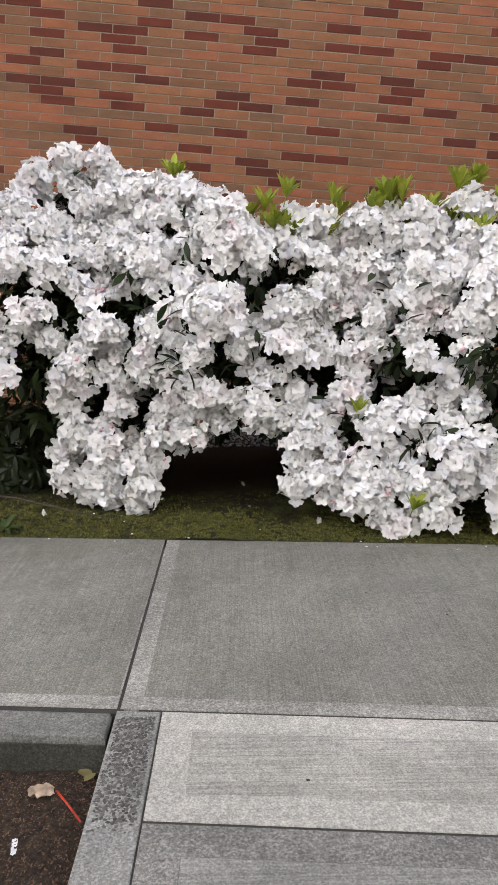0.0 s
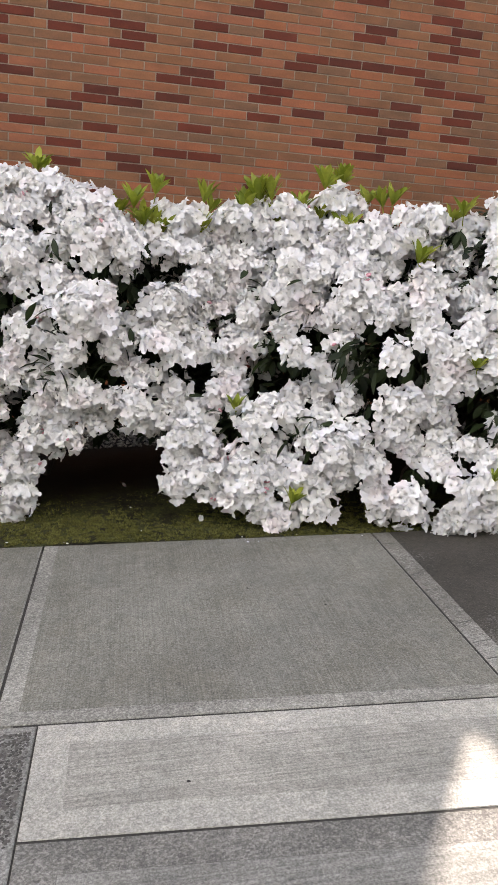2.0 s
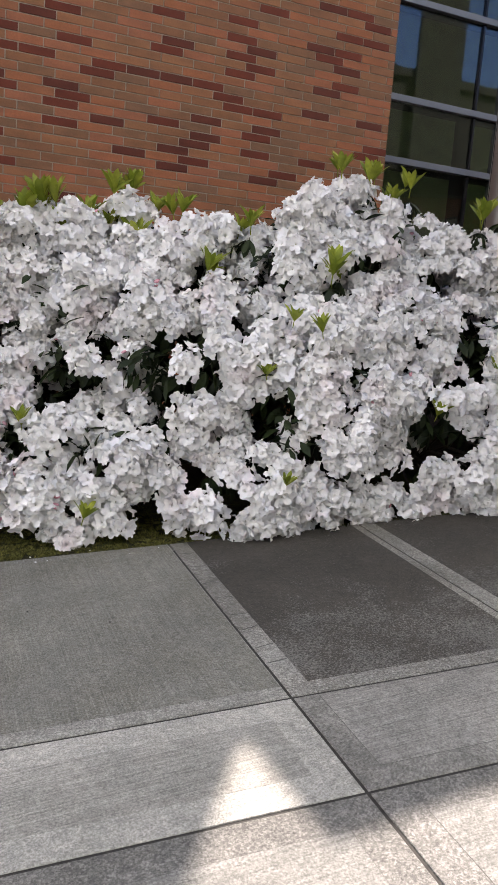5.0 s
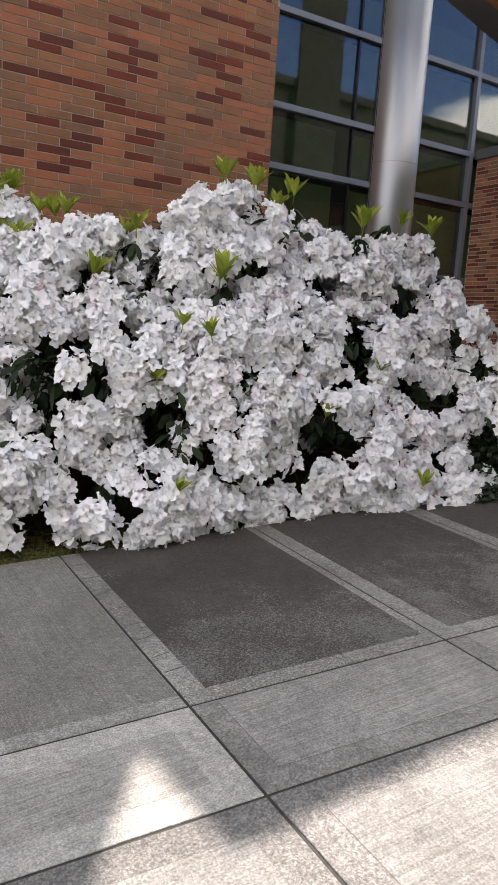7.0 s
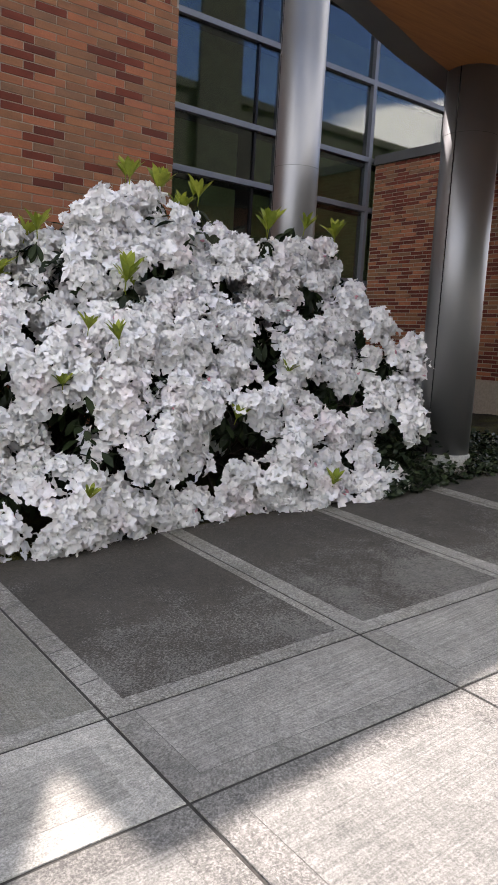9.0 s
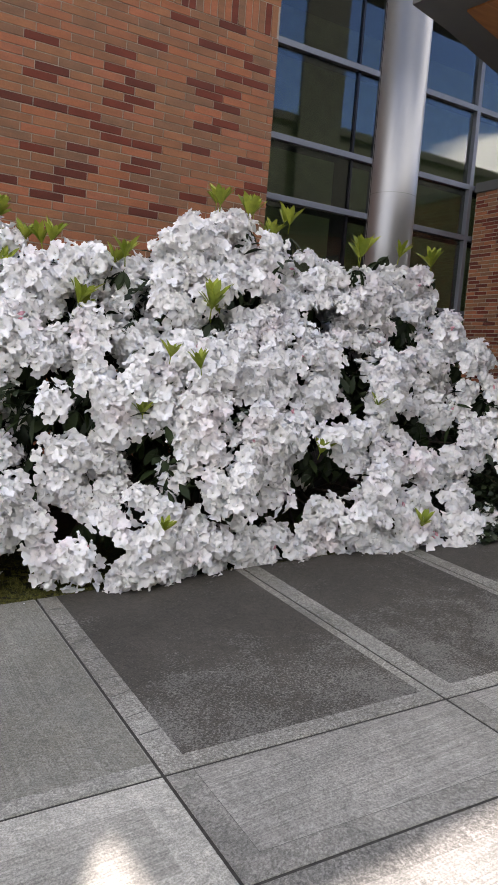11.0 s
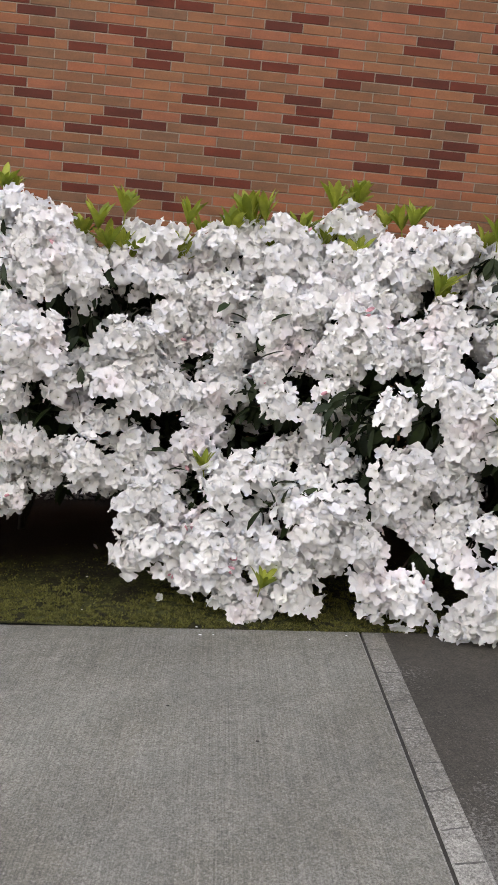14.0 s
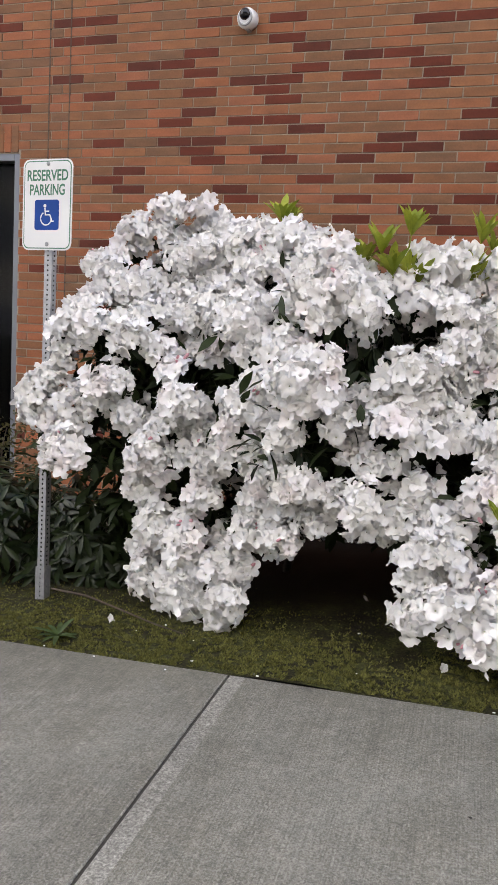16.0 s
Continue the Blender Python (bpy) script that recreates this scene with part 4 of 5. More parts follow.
def rhododendron(label, limbs, stems, seed, top, foot, gaps, shoots):
    """limbs: x, y, z and radius of each bough's head; stems: where trunks leave the ground; top, foot: outline of the blossom;
    gaps: x, z and half sizes of the dark hollows between the boughs; shoots: fresh leaves."""
    rng = random.Random(seed)
    base = Vector((*stems[0], gz(*stems[0])))
    bush = thing("rhododendron", label, "shrub", base, "rhododendron hedge")
    more = bmesh.new()
    count = [0]

    def truss(p, out, size=1.0):
        count[0] += 1
        kind = rng.choice(TRUSSES[:10]) if rng.random() > 0.10 else rng.choice(TRUSSES[10:])
        m = Matrix.Translation(p - base - out * 0.05) @ toward(out, rng.uniform(0, 6.28)) @ Matrix.Scale(size * rng.uniform(0.88, 1.14), 4)
        if count[0] <= 290:
            piece("flower_truss", kind, m, bush)
        else:
            n = len(more.verts)
            more.from_mesh(kind)
            more.verts.ensure_lookup_table()
            for v in more.verts[n:]:
                v.co = m @ v.co

    def leaves(p, out, size=1.0):
        piece("leaf_whorl", rng.choice(DROOP), Matrix.Translation(p - base) @ toward(out, rng.uniform(0, 6.28)) @ Matrix.Scale(size * rng.uniform(0.8, 1.1), 4), bush)

    lo, hi = top[0][0], top[-1][0]
    # a first row of full trusses that stand clear of one another, then a second, a hand's breadth behind, that closes it
    for row_back, tries, gap, room in ((0.0, 7000, 0.112, 0.058), (0.09, 7000, 0.112, 0.055)):
        for _ in range(tries):
            x, z = rng.uniform(lo, hi), rng.uniform(-0.1, 2.3)
            up, down = level(top, x), level(foot, x)
            if up is None or down is None or not down + 0.055 < z < up - 0.014 - 0.3 * row_back:
                continue
            if crowded(x, z + 9 * row_back, gap) or (row_back and crowded(x, z, 0.064)):
                continue
            if any(((x - gx) / (a + room)) ** 2 + ((z - gz_) / (b + room)) ** 2 < 1 for gx, gz_, a, b in GAPS_A + GAPS_B + GAPS_C + GAPS_D):
                continue
            FILLED[int(x // 0.13), int((z + 9 * row_back) // 0.13)].append((x, z + 9 * row_back))
            p = Vector((x, front(x, z) + row_back - 0.05 + 0.11 * noise.noise(Vector((x * 4, z * 6, seed))) + rng.uniform(-0.03, 0.03), z))
            rise = 0.85 if z > up - 0.25 else 0.42 if z < down + 0.25 else 0.68
            out = Vector((rng.uniform(-0.4, 0.4) + (0.35 if x > 2.7 else -0.3 if x < -3.1 else 0), -0.80 + rng.uniform(-0.2, 0.2), rise + rng.uniform(-0.25, 0.25))).normalized()
            hx, _, hz, r = min(limbs, key=lambda h: ((h[0] - x) ** 2 + (h[2] - z) ** 2) / h[3])
            away = Vector(((x - hx) / r, 0, (z - hz) / r))
            away *= min(1.0, 1.2 / max(away.length, 0.01))
            p.y += 0.055 * (away.length_squared - 0.5)
            out = (out + 0.40 * away).normalized()
            truss(p, out, 1.08 if not row_back else 0.95)
            if not row_back and z > down + 0.35 and rng.random() < 0.35:
                leaves(p + Vector((rng.uniform(-0.03, 0.03), 0.13, -0.06)), out + Vector((0, 0, 0.5)))
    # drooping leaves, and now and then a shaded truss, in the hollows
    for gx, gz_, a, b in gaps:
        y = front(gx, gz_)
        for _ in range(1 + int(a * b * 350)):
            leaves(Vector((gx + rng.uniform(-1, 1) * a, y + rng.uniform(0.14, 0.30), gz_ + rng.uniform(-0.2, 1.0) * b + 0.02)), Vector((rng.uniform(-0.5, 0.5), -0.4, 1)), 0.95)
        if rng.random() < 0.45 and gz_ > gz(gx, y) + 0.35:
            truss(Vector((gx + rng.uniform(-1, 1) * a * 1.2, y + rng.uniform(0.22, 0.34), gz_ - rng.uniform(0.0, 1.2) * b)), Vector((rng.uniform(-0.4, 0.4), -0.8, 0.5)).normalized(), 0.9)
    # a second row of blossom behind the crest
    for _ in range(int(60 * (hi - lo))):
        x, back = rng.uniform(lo, hi), rng.uniform(0.18, 0.75)
        up = level(top, x)
        z = up - 0.12 - 0.25 * back - rng.uniform(0, 0.1)
        if crowded(x, z + 5 * back, 0.13):
            continue
        FILLED[int(x // 0.13), int((z + 5 * back) // 0.13)].append((x, z + 5 * back))
        truss(Vector((x, front(x, up - 0.1) + back, z)), Vector((rng.uniform(-0.4, 0.4), rng.uniform(-0.2, 0.3), 1)).normalized())
    if len(more.verts):
        tagged(part("inner_blossom", more, PETAL, bush, mats=(PETAL, THROAT, PINK)), "white flowers set back among the leaves", kind="stuff")
    for x, y, z in shoots:
        tip = Vector((x, y - 0.03, z - 0.035))
        piece("fresh_leaf_whorl", rng.choice(UPRIGHT), Matrix.Translation(tip - base) @ toward((rng.uniform(-0.25, 0.25), rng.uniform(-0.4, 0.0), 1), rng.uniform(0, 6.28)) @ Matrix.Scale(rng.uniform(0.95, 1.2) if z > 1.5 else rng.uniform(0.65, 0.8), 4), bush)
        if z > 1.5:
            leaves(tip + Vector((0, 0.01, -0.07)), Vector((rng.uniform(-0.2, 0.2), -0.2, 1)))
            if rng.random() < 0.75:
                q = tip + Vector((rng.uniform(-0.09, 0.09), rng.uniform(0.0, 0.10), rng.uniform(-0.05, 0.03)))
                piece("fresh_leaf_whorl", rng.choice(UPRIGHT), Matrix.Translation(q - base) @ toward((rng.uniform(-0.3, 0.3), rng.uniform(-0.3, 0.1), 1), rng.uniform(0, 6.28)) @ Matrix.Scale(rng.uniform(0.75, 1.0), 4), bush)
    # boughs from the trunks to the heads
    for x, y, z, r in limbs:
        st = min(stems, key=lambda q: (q[0] - x) ** 2 + (q[1] - y) ** 2)
        bm = bmesh.new()
        foot, tip = Vector((*st, gz(*st) - 0.02)), Vector((x, y + 0.05, z))
        pts = [foot]
        for t in (0.25, 0.5, 0.75, 1.0):
            q = foot.lerp(tip, t)
            q.y += 0.21 * math.sin(math.pi * t)
            q.z += 0.10 * math.sin(math.pi * t)
            pts.append(q + Vector((rng.uniform(-0.04, 0.04), rng.uniform(-0.04, 0.04), rng.uniform(-0.03, 0.03))) * (1 if t < 1 else 0))
        tube(bm, [p - base for p in pts], [0.022, 0.016, 0.012, 0.008, 0.004], 6)
        part("branch", bm, BARK, bush, smooth=True)
    # inner foliage, one mass of single leaves
    bm = bmesh.new()
    for x, y, z, r in limbs:
        deep = 0.5 if z < 0.7 else 0.9
        for _ in range(260):
            back = rng.uniform(0.0, 1.0)
            p = Vector((x + rng.uniform(-1, 1) * (r + 0.13), y + 0.05 + back * deep, z + rng.uniform(-1.15 if z > 1.1 else -0.5, 0.45 - 0.5 * back) * (r + 0.05)))
            crest = level(top, p.x)
            if p.z < gz(p.x, p.y) + 0.45 or crest is None or p.z > crest - 0.16:
                continue
            m = Matrix.Translation(p - base) @ Euler((rng.uniform(-1.3, 0.5), rng.uniform(-0.6, 0.6), rng.uniform(0, 6.28))).to_matrix().to_4x4()
            add_leaf(bm, m, rng.uniform(0.09, 0.15), rng.uniform(0.034, 0.05), 0.25, 0.2, 3)
    lo, hi = min(x for x, y, z, r in limbs), max(x for x, y, z, r in limbs)
    for _ in range(int(1500 * (hi - lo))):
        p = Vector((rng.uniform(lo, hi), rng.uniform(2.65, 3.9), 0))
        p.z = gz(p.x, p.y) + rng.uniform(0.42, 1.5)
        m = Matrix.Translation(p - base) @ Euler((rng.uniform(-1.3, 0.5), rng.uniform(-0.6, 0.6), rng.uniform(0, 6.28))).to_matrix().to_4x4()
        add_leaf(bm, m, rng.uniform(0.11, 0.16), rng.uniform(0.042, 0.058), 0.25, 0.2, 3)
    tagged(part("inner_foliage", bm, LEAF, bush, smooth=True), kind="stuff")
    return bush


HEADS_A = [(-2.78, 3.1, 1.92, 0.16), (-3.07, 3.0, 1.86, 0.15), (-2.33, 2.84, 1.77, 0.21), (-1.95, 2.4, 1.68, 0.18), (-1.81, 2.39, 1.49, 0.17), (-2.71, 2.9, 1.68, 0.21), (-3.18, 2.79, 1.58, 0.18), (-3.24, 2.46, 1.32, 0.16), (-3.0, 2.56, 1.28, 0.17), (-2.7, 2.76, 1.44, 0.21), (-2.28, 2.54, 1.37, 0.18), (-3.39, 2.44, 0.92, 0.14), (-3.26, 2.41, 0.69, 0.14), (-3.05, 2.51, 1.0, 0.17), (-2.64, 2.5, 1.06, 0.15), (-2.26, 2.39, 0.92, 0.2), (-2.78, 2.49, 0.71, 0.18), (-1.98, 2.16, 1.14, 0.16), (-2.79, 2.57, 0.38, 0.17), (-2.55, 2.51, 0.35, 0.13), (-2.58, 2.49, 0.09, 0.16), (-2.36, 2.46, -0.01, 0.1), (-2.29, 2.48, 0.19, 0.11), (-1.99, 2.15, 0.81, 0.13)]
HEADS_B = [(-1.51, 2.62, 1.68, 0.14), (-1.52, 2.52, 1.50, 0.12), (-1.10, 2.69, 1.71, 0.14), (-0.47, 2.82, 1.85, 0.15), (-0.89, 2.65, 1.65, 0.18), (-1.08, 2.61, 1.43, 0.23), (-0.78, 2.36, 1.36, 0.22), (-0.48, 2.17, 1.27, 0.21), (-1.11, 2.47, 1.16, 0.21), (-1.54, 2.41, 1.21, 0.16), (-1.64, 2.31, 0.93, 0.18), (-1.34, 2.43, 0.98, 0.15), (-0.83, 2.25, 0.99, 0.15), (-1.71, 2.23, 0.67, 0.18), (-1.25, 2.36, 0.73, 0.16), (-0.63, 2.28, 0.73, 0.18), (-0.97, 2.13, 0.55, 0.18), (-1.37, 2.25, 0.48, 0.17), (-1.00, 2.02, 0.30, 0.19), (-0.79, 1.97, 0.19, 0.15), (-0.90, 1.96, 0.04, 0.09), (-1.37, 2.13, 0.20, 0.14), (-0.58, 1.92, 0.53, 0.18), (-0.35, 1.89, 0.98, 0.13)]
HEADS_C = [(0.15, 2.38, 1.55, 0.18), (0.66, 2.17, 1.62, 0.17), (0.76, 2.38, 1.79, 0.15), (0.22, 2.48, 1.73, 0.14), (-0.35, 2.38, 1.55, 0.15), (0.95, 2.2, 1.66, 0.15), (-0.14, 2.40, 1.72, 0.19), (0.54, 2.34, 1.99, 0.15), (1.05, 2.68, 2.06, 0.21), (0.38, 2.20, 1.68, 0.21), (1.25, 2.46, 1.93, 0.16), (1.51, 2.26, 1.80, 0.22), (2.48, 2.56, 1.93, 0.20), (1.86, 2.19, 1.67, 0.19), (0.03, 2.17, 1.38, 0.20), (0.89, 1.96, 1.35, 0.24), (1.31, 1.94, 1.19, 0.19), (0.48, 1.84, 1.23, 0.18), (0.15, 1.90, 1.06, 0.21), (0.45, 1.74, 0.92, 0.19), (0.76, 1.70, 0.87, 0.19), (0.51, 1.63, 0.67, 0.19), (1.37, 1.74, 0.83, 0.20), (-0.24, 1.97, 0.67, 0.18), (-0.49, 2.02, 0.61, 0.17), (-0.52, 1.91, 0.33, 0.17), (-0.27, 1.80, 0.28, 0.15), (0.07, 1.65, 0.29, 0.19), (0.52, 1.73, 0.28, 0.18)]
HEADS_D = [(0.29, 1.76, 0.79, 0.15), (0.90, 1.68, 0.30, 0.18), (1.23, 1.66, 0.36, 0.17), (1.46, 1.62, 0.60, 0.18), (1.75, 2.01, 1.34, 0.18), (1.77, 1.90, 1.19, 0.20), (2.39, 2.12, 1.42, 0.20), (2.62, 1.99, 1.31, 0.21), (2.38, 2.09, 1.17, 0.22), (2.70, 1.87, 1.07, 0.24), (3.00, 1.80, 1.13, 0.21), (2.35, 1.79, 0.83, 0.21), (2.66, 1.62, 0.72, 0.19), (1.87, 1.72, 0.64, 0.21), (1.52, 1.63, 0.41, 0.19), (1.82, 1.58, 0.40, 0.19), (2.13, 1.51, 0.32, 0.19), (2.49, 1.57, 0.29, 0.17), (1.60, 1.63, 0.18, 0.15), (1.14, 1.67, 0.17, 0.16)]
TOP_A = [(-3.6, 0.93), (-3.53, 1.0), (-3.4, 1.28), (-3.36, 1.66), (-3.3, 1.88), (-3.22, 1.97), (-3.12, 1.94), (-3.06, 2.02), (-2.95, 2.09), (-2.8, 2.05), (-2.73, 1.9), (-2.49, 1.95), (-2.32, 1.89), (-2.19, 1.89), (-2.05, 1.77), (-1.87, 1.73), (-1.75, 1.64)]
FOOT_A = [(-3.6, 0.86), (-3.31, 0.6), (-3.12, 0.62), (-3.06, 0.72), (-2.95, 0.64), (-2.9, 0.4), (-2.89, -0.09), (-2.6, -0.13), (-2.42, -0.12), (-2.26, 0.14), (-2.24, 0.27), (-1.94, 0.39), (-1.89, 0.56), (-1.72, 0.48)]
GAPS_A = [(-3.08, 1.75, 0.082, 0.063), (-2.31, 1.59, 0.04, 0.051), (-2.08, 1.42, 0.037, 0.092), (-1.91, 1.35, 0.096, 0.046), (-1.78, 1.22, 0.062, 0.095), (-1.67, 1.37, 0.046, 0.077), (-3.08, 1.22, 0.115, 0.04), (-3.24, 1.14, 0.023, 0.052), (-2.85, 1.07, 0.071, 0.04), (-2.48, 1.14, 0.116, 0.069), (-2.24, 1.25, 0.054, 0.027), (-3.05, 0.75, 0.086, 0.086), (-3.14, 0.62, 0.043, 0.063), (-2.68, 0.6, 0.043, 0.074), (-2.4, 0.62, 0.066, 0.055), (-2.03, 0.8, 0.03, 0.044), (-1.95, 0.93, 0.044, 0.064), (-1.86, 0.78, 0.054, 0.054), (-2.41, 0.42, 0.056, 0.051), (-2.51, 0.35, 0.037, 0.063), (-1.64, 0.68, 0.03, 0.037)]
SHOOTS_A = [(-2.33, 2.92, 1.93), (-1.76, 2.55, 1.73)]
TOP_B = [(-1.75, 1.66), (-1.7, 1.65), (-1.6, 1.77), (-1.41, 1.76), (-1.36, 1.68), (-1.24, 1.76), (-1.1, 1.85), (-0.94, 1.82), (-0.71, 1.88), (-0.59, 1.95), (-0.45, 1.93), (-0.35, 1.83)]
FOOT_B = [(-1.75, 0.49), (-1.62, 0.47), (-1.55, 0.39), (-1.53, 0.13), (-1.35, 0.11), (-1.07, 0.08), (-0.98, -0.03), (-0.8, -0.04), (-0.73, 0.07), (-0.66, 0.15), (-0.47, 0.17), (-0.25, 0.08)]
GAPS_B = [(-1.53, 1.38, 0.091, 0.058), (-1.7, 0.93, 0.038, 0.05), (-1.53, 0.84, 0.048, 0.048), (-1.33, 0.85, 0.059, 0.039), (-1.27, 1.1, 0.079, 0.023), (-0.95, 0.88, 0.065, 0.065), (-0.71, 1.09, 0.078, 0.026), (-0.74, 0.88, 0.065, 0.046), (-0.48, 0.98, 0.055, 0.067), (-0.98, 0.51, 0.077, 0.032), (-1.16, 0.51, 0.042, 0.042), (-0.46, 0.25, 0.057, 0.035)]
SHOOTS_B = [(-1.64, 2.59, 1.82), (-1.7, 2.54, 1.64), (-1.59, 2.58, 1.61), (-1.34, 2.79, 1.82), (-1.36, 2.66, 1.64), (-1.12, 2.69, 1.76), (-1.02, 2.68, 1.84), (-0.94, 2.68, 1.86), (-0.9, 2.66, 1.71), (-0.75, 2.76, 1.8), (-0.6, 2.82, 1.77), (-0.51, 2.8, 1.83), (-0.46, 2.68, 1.71), (-0.44, 2.98, 2.03), (-0.58, 2.84, 1.98), (-1.15, 2.2, 0.64), (-0.86, 1.9, 0.2)]
TOP_C = [(-0.4, 1.85), (-0.28, 1.83), (-0.14, 1.89), (0.05, 1.89), (0.23, 1.87), (0.38, 1.86), (0.41, 2.03), (0.55, 2.11), (0.7, 2.11), (1.04, 2.24), (1.19, 2.14), (1.25, 2.11)]
FOOT_C = [(-0.47, 0.17), (-0.25, 0.08), (-0.14, 0.13), (0, 0.03), (0.14, 0.07), (0.29, 0.03), (0.42, 0.1), (0.65, 0.11), (0.84, 0.09), (1.02, 0.08), (1.29, 0.14)]
GAPS_C = [(-0.4, 0.77, 0.044, 0.088), (-0.4, 1.13, 0.131, 0.037), (-0.39, 0.6, 0.032, 0.057), (-0.28, 0.41, 0.062, 0.04), (-0.23, 0.89, 0.087, 0.043), (-0.2, 1.06, 0.043, 0.108), (-0.14, 1.55, 0.053, 0.027), (-0.1, 0.32, 0.07, 0.045), (0.01, 1.29, 0.08, 0.07), (0.02, 1.45, 0.045, 0.045), (0.02, 1.66, 0.027, 0.061), (0.06, 0.46, 0.055, 0.045), (0.17, 0.76, 0.075, 0.06), (0.26, 1.53, 0.048, 0.034), (0.61, 0.31, 0.047, 0.056), (0.64, 1.53, 0.097, 0.063), (0.79, 0.45, 0.094, 0.042), (0.88, 1.68, 0.131, 0.065), (1.04, 0.52, 0.073, 0.073)]
SHOOTS_C = [(-0.31, 2.8, 1.9), (-0.2, 2.63, 1.89), (0.15, 2.37, 1.83), (0.1, 1.86, 0.98), (0.22, 1.82, 1.29), (-0.13, 2.3, 1.54), (0.88, 2.65, 2.28), (1.09, 2.63, 2.24), (0.37, 1.76, 1.24), (0.67, 2.16, 1.62), (0.56, 2.06, 1.57), (0.15, 1.62, 0.42)]
TOP_D = [(1.19, 2.14), (1.31, 2.08), (1.46, 2.04), (1.58, 2.01), (1.76, 2.0), (1.92, 1.9), (2.0, 1.7), (2.2, 1.72), (2.28, 2.05), (2.45, 2.14), (2.57, 2.14), (2.69, 1.95), (2.72, 1.62), (2.77, 1.5), (2.87, 1.38), (3.19, 1.36), (3.32, 1.01)]
FOOT_D = [(1.15, 0.12), (1.29, 0.14), (1.6, 0.12), (1.98, 0.14), (2.35, 0.11), (2.46, 0.17), (2.56, 0.30), (2.64, 0.52), (2.74, 0.68), (2.87, 0.76), (3.1, 0.8), (3.33, 0.95)]
GAPS_D = [(1.49, 1.59, 0.13, 0.065), (1.56, 1.25, 0.106, 0.223), (1.77, 1.46, 0.055, 0.11), (2.14, 0.9, 0.157, 0.112), (1.96, 1.01, 0.078, 0.066), (1.25, 0.66, 0.169, 0.109), (2.06, 0.52, 0.082, 0.054), (2.49, 0.56, 0.115, 0.092), (2.5, 1.32, 0.06, 0.036), (2.43, 2.04, 0.028, 0.11), (2.15, 1.56, 0.13, 0.11)]
SHOOTS_D = [(1.23, 2.55, 2.12), (1.35, 2.54, 2.22), (1.75, 2.26, 2.04), (2.37, 2.59, 2.15), (2.73, 2.62, 2.13), (1.13, 1.69, 0.81), (1.81, 1.52, 0.39), (1.68, 1.88, 1.08)]
rhododendron("tall rhododendron covered in white flower clusters over moss", HEADS_A, [(-2.6, 3.3), (-2.3, 3.4)], 21, TOP_A, FOOT_A, GAPS_A, SHOOTS_A)
rhododendron("rounded white-flowering rhododendron with fresh green shoots", HEADS_B, [(-1.0, 3.1), (-0.6, 3.2)], 22, TOP_B, FOOT_B, GAPS_B, SHOOTS_B)
rhododendron("broad white-flowering rhododendron hanging over the pavement", HEADS_C, [(0.5, 3.0), (1.1, 3.1)], 23, TOP_C, FOOT_C, GAPS_C, SHOOTS_C)
rhododendron("low white-flowering rhododendron beside the steel column", HEADS_D, [(1.9, 2.9), (2.4, 2.9)], 24, TOP_D, FOOT_D, GAPS_D, SHOOTS_D)


# ---- other planting ----
DEEP_WHORLS = [whorl_mesh(300 + k, DEEP, 9, 0.125, 0.030, -18, 22, "leaf_whorl") for k in range(4)]


def dark_shrub(at, size, count, seed, label):
    rng = random.Random(seed)
    s = thing("evergreen_shrub", label, "shrub", at)
    for _ in range(count):
        d = Vector((rng.gauss(0, 1), rng.gauss(0, 1) - 0.4, abs(rng.gauss(0, 1)))).normalized()
        p = Vector((d.x * size[0], d.y * size[1], 0.06 + d.z * size[2])) * rng.uniform(0.75, 1.0)
        piece("leaf_whorl", rng.choice(DEEP_WHORLS), Matrix.Translation(p) @ toward(d + Vector((0, -0.2, 0.5)), rng.uniform(0, 6.28)) @ Matrix.Scale(rng.uniform(0.8, 1.2), 4), s)
    bm = bmesh.new()
    for _ in range(count * 3):
        p = Vector((rng.uniform(-1, 1) * size[0] * 0.8, rng.uniform(-1, 1) * size[1] * 0.8, rng.uniform(0.03, 0.8) * size[2]))
        add_leaf(bm, Matrix.Translation(p) @ Euler((rng.uniform(-1, 1), rng.uniform(-1, 1), rng.uniform(0, 6.28))).to_matrix().to_4x4(), 0.11, 0.035, 0.25, 0.2, 3)
    tagged(part("inner_foliage", bm, DEEP, s, smooth=True), kind="stuff")
    for k in range(5):
        a = 6.28 * k / 5
        part("stem", tube(bmesh.new(), [(0.04 * math.cos(a), 0.04 * math.sin(a), -0.02), (size[0] * 0.5 * math.cos(a), size[1] * 0.5 * math.sin(a), size[2] * 0.7)], [0.012, 0.005], 5), BARK, s)


dark_shrub((-3.45, 3.15, gz(-3.45, 3.15)), (0.45, 0.40, 0.62), 100, 41, "low dark green evergreen shrub behind the sign post")
dark_shrub((-4.05, 3.05, gz(-4.05, 3.05)), (0.50, 0.40, 0.66), 100, 42, "low dark green evergreen shrub beside the brick wall")

hedge = thing("hedge", "small brownish clipped hedge by the door", "hedge", (-4.75, 3.75, gz(-4.75, 3.75)))
rng = random.Random(43)
bm = bmesh.new()
for _ in range(2600):
    p = Vector((rng.uniform(-0.6, 0.45), rng.uniform(-0.4, 0.35), rng.uniform(0.05, 1.0)))
    if noise.noise(p * 4) * 0.14 + 0.88 < p.z:
        continue
    add_leaf(bm, Matrix.Translation(p) @ Euler((rng.uniform(-1, 1), rng.uniform(-1, 1), rng.uniform(0, 6.28))).to_matrix().to_4x4(), 0.045, 0.022, 0.2, 0.1, 2)
tagged(part("foliage", bm, OLIVE, hedge), kind="stuff")
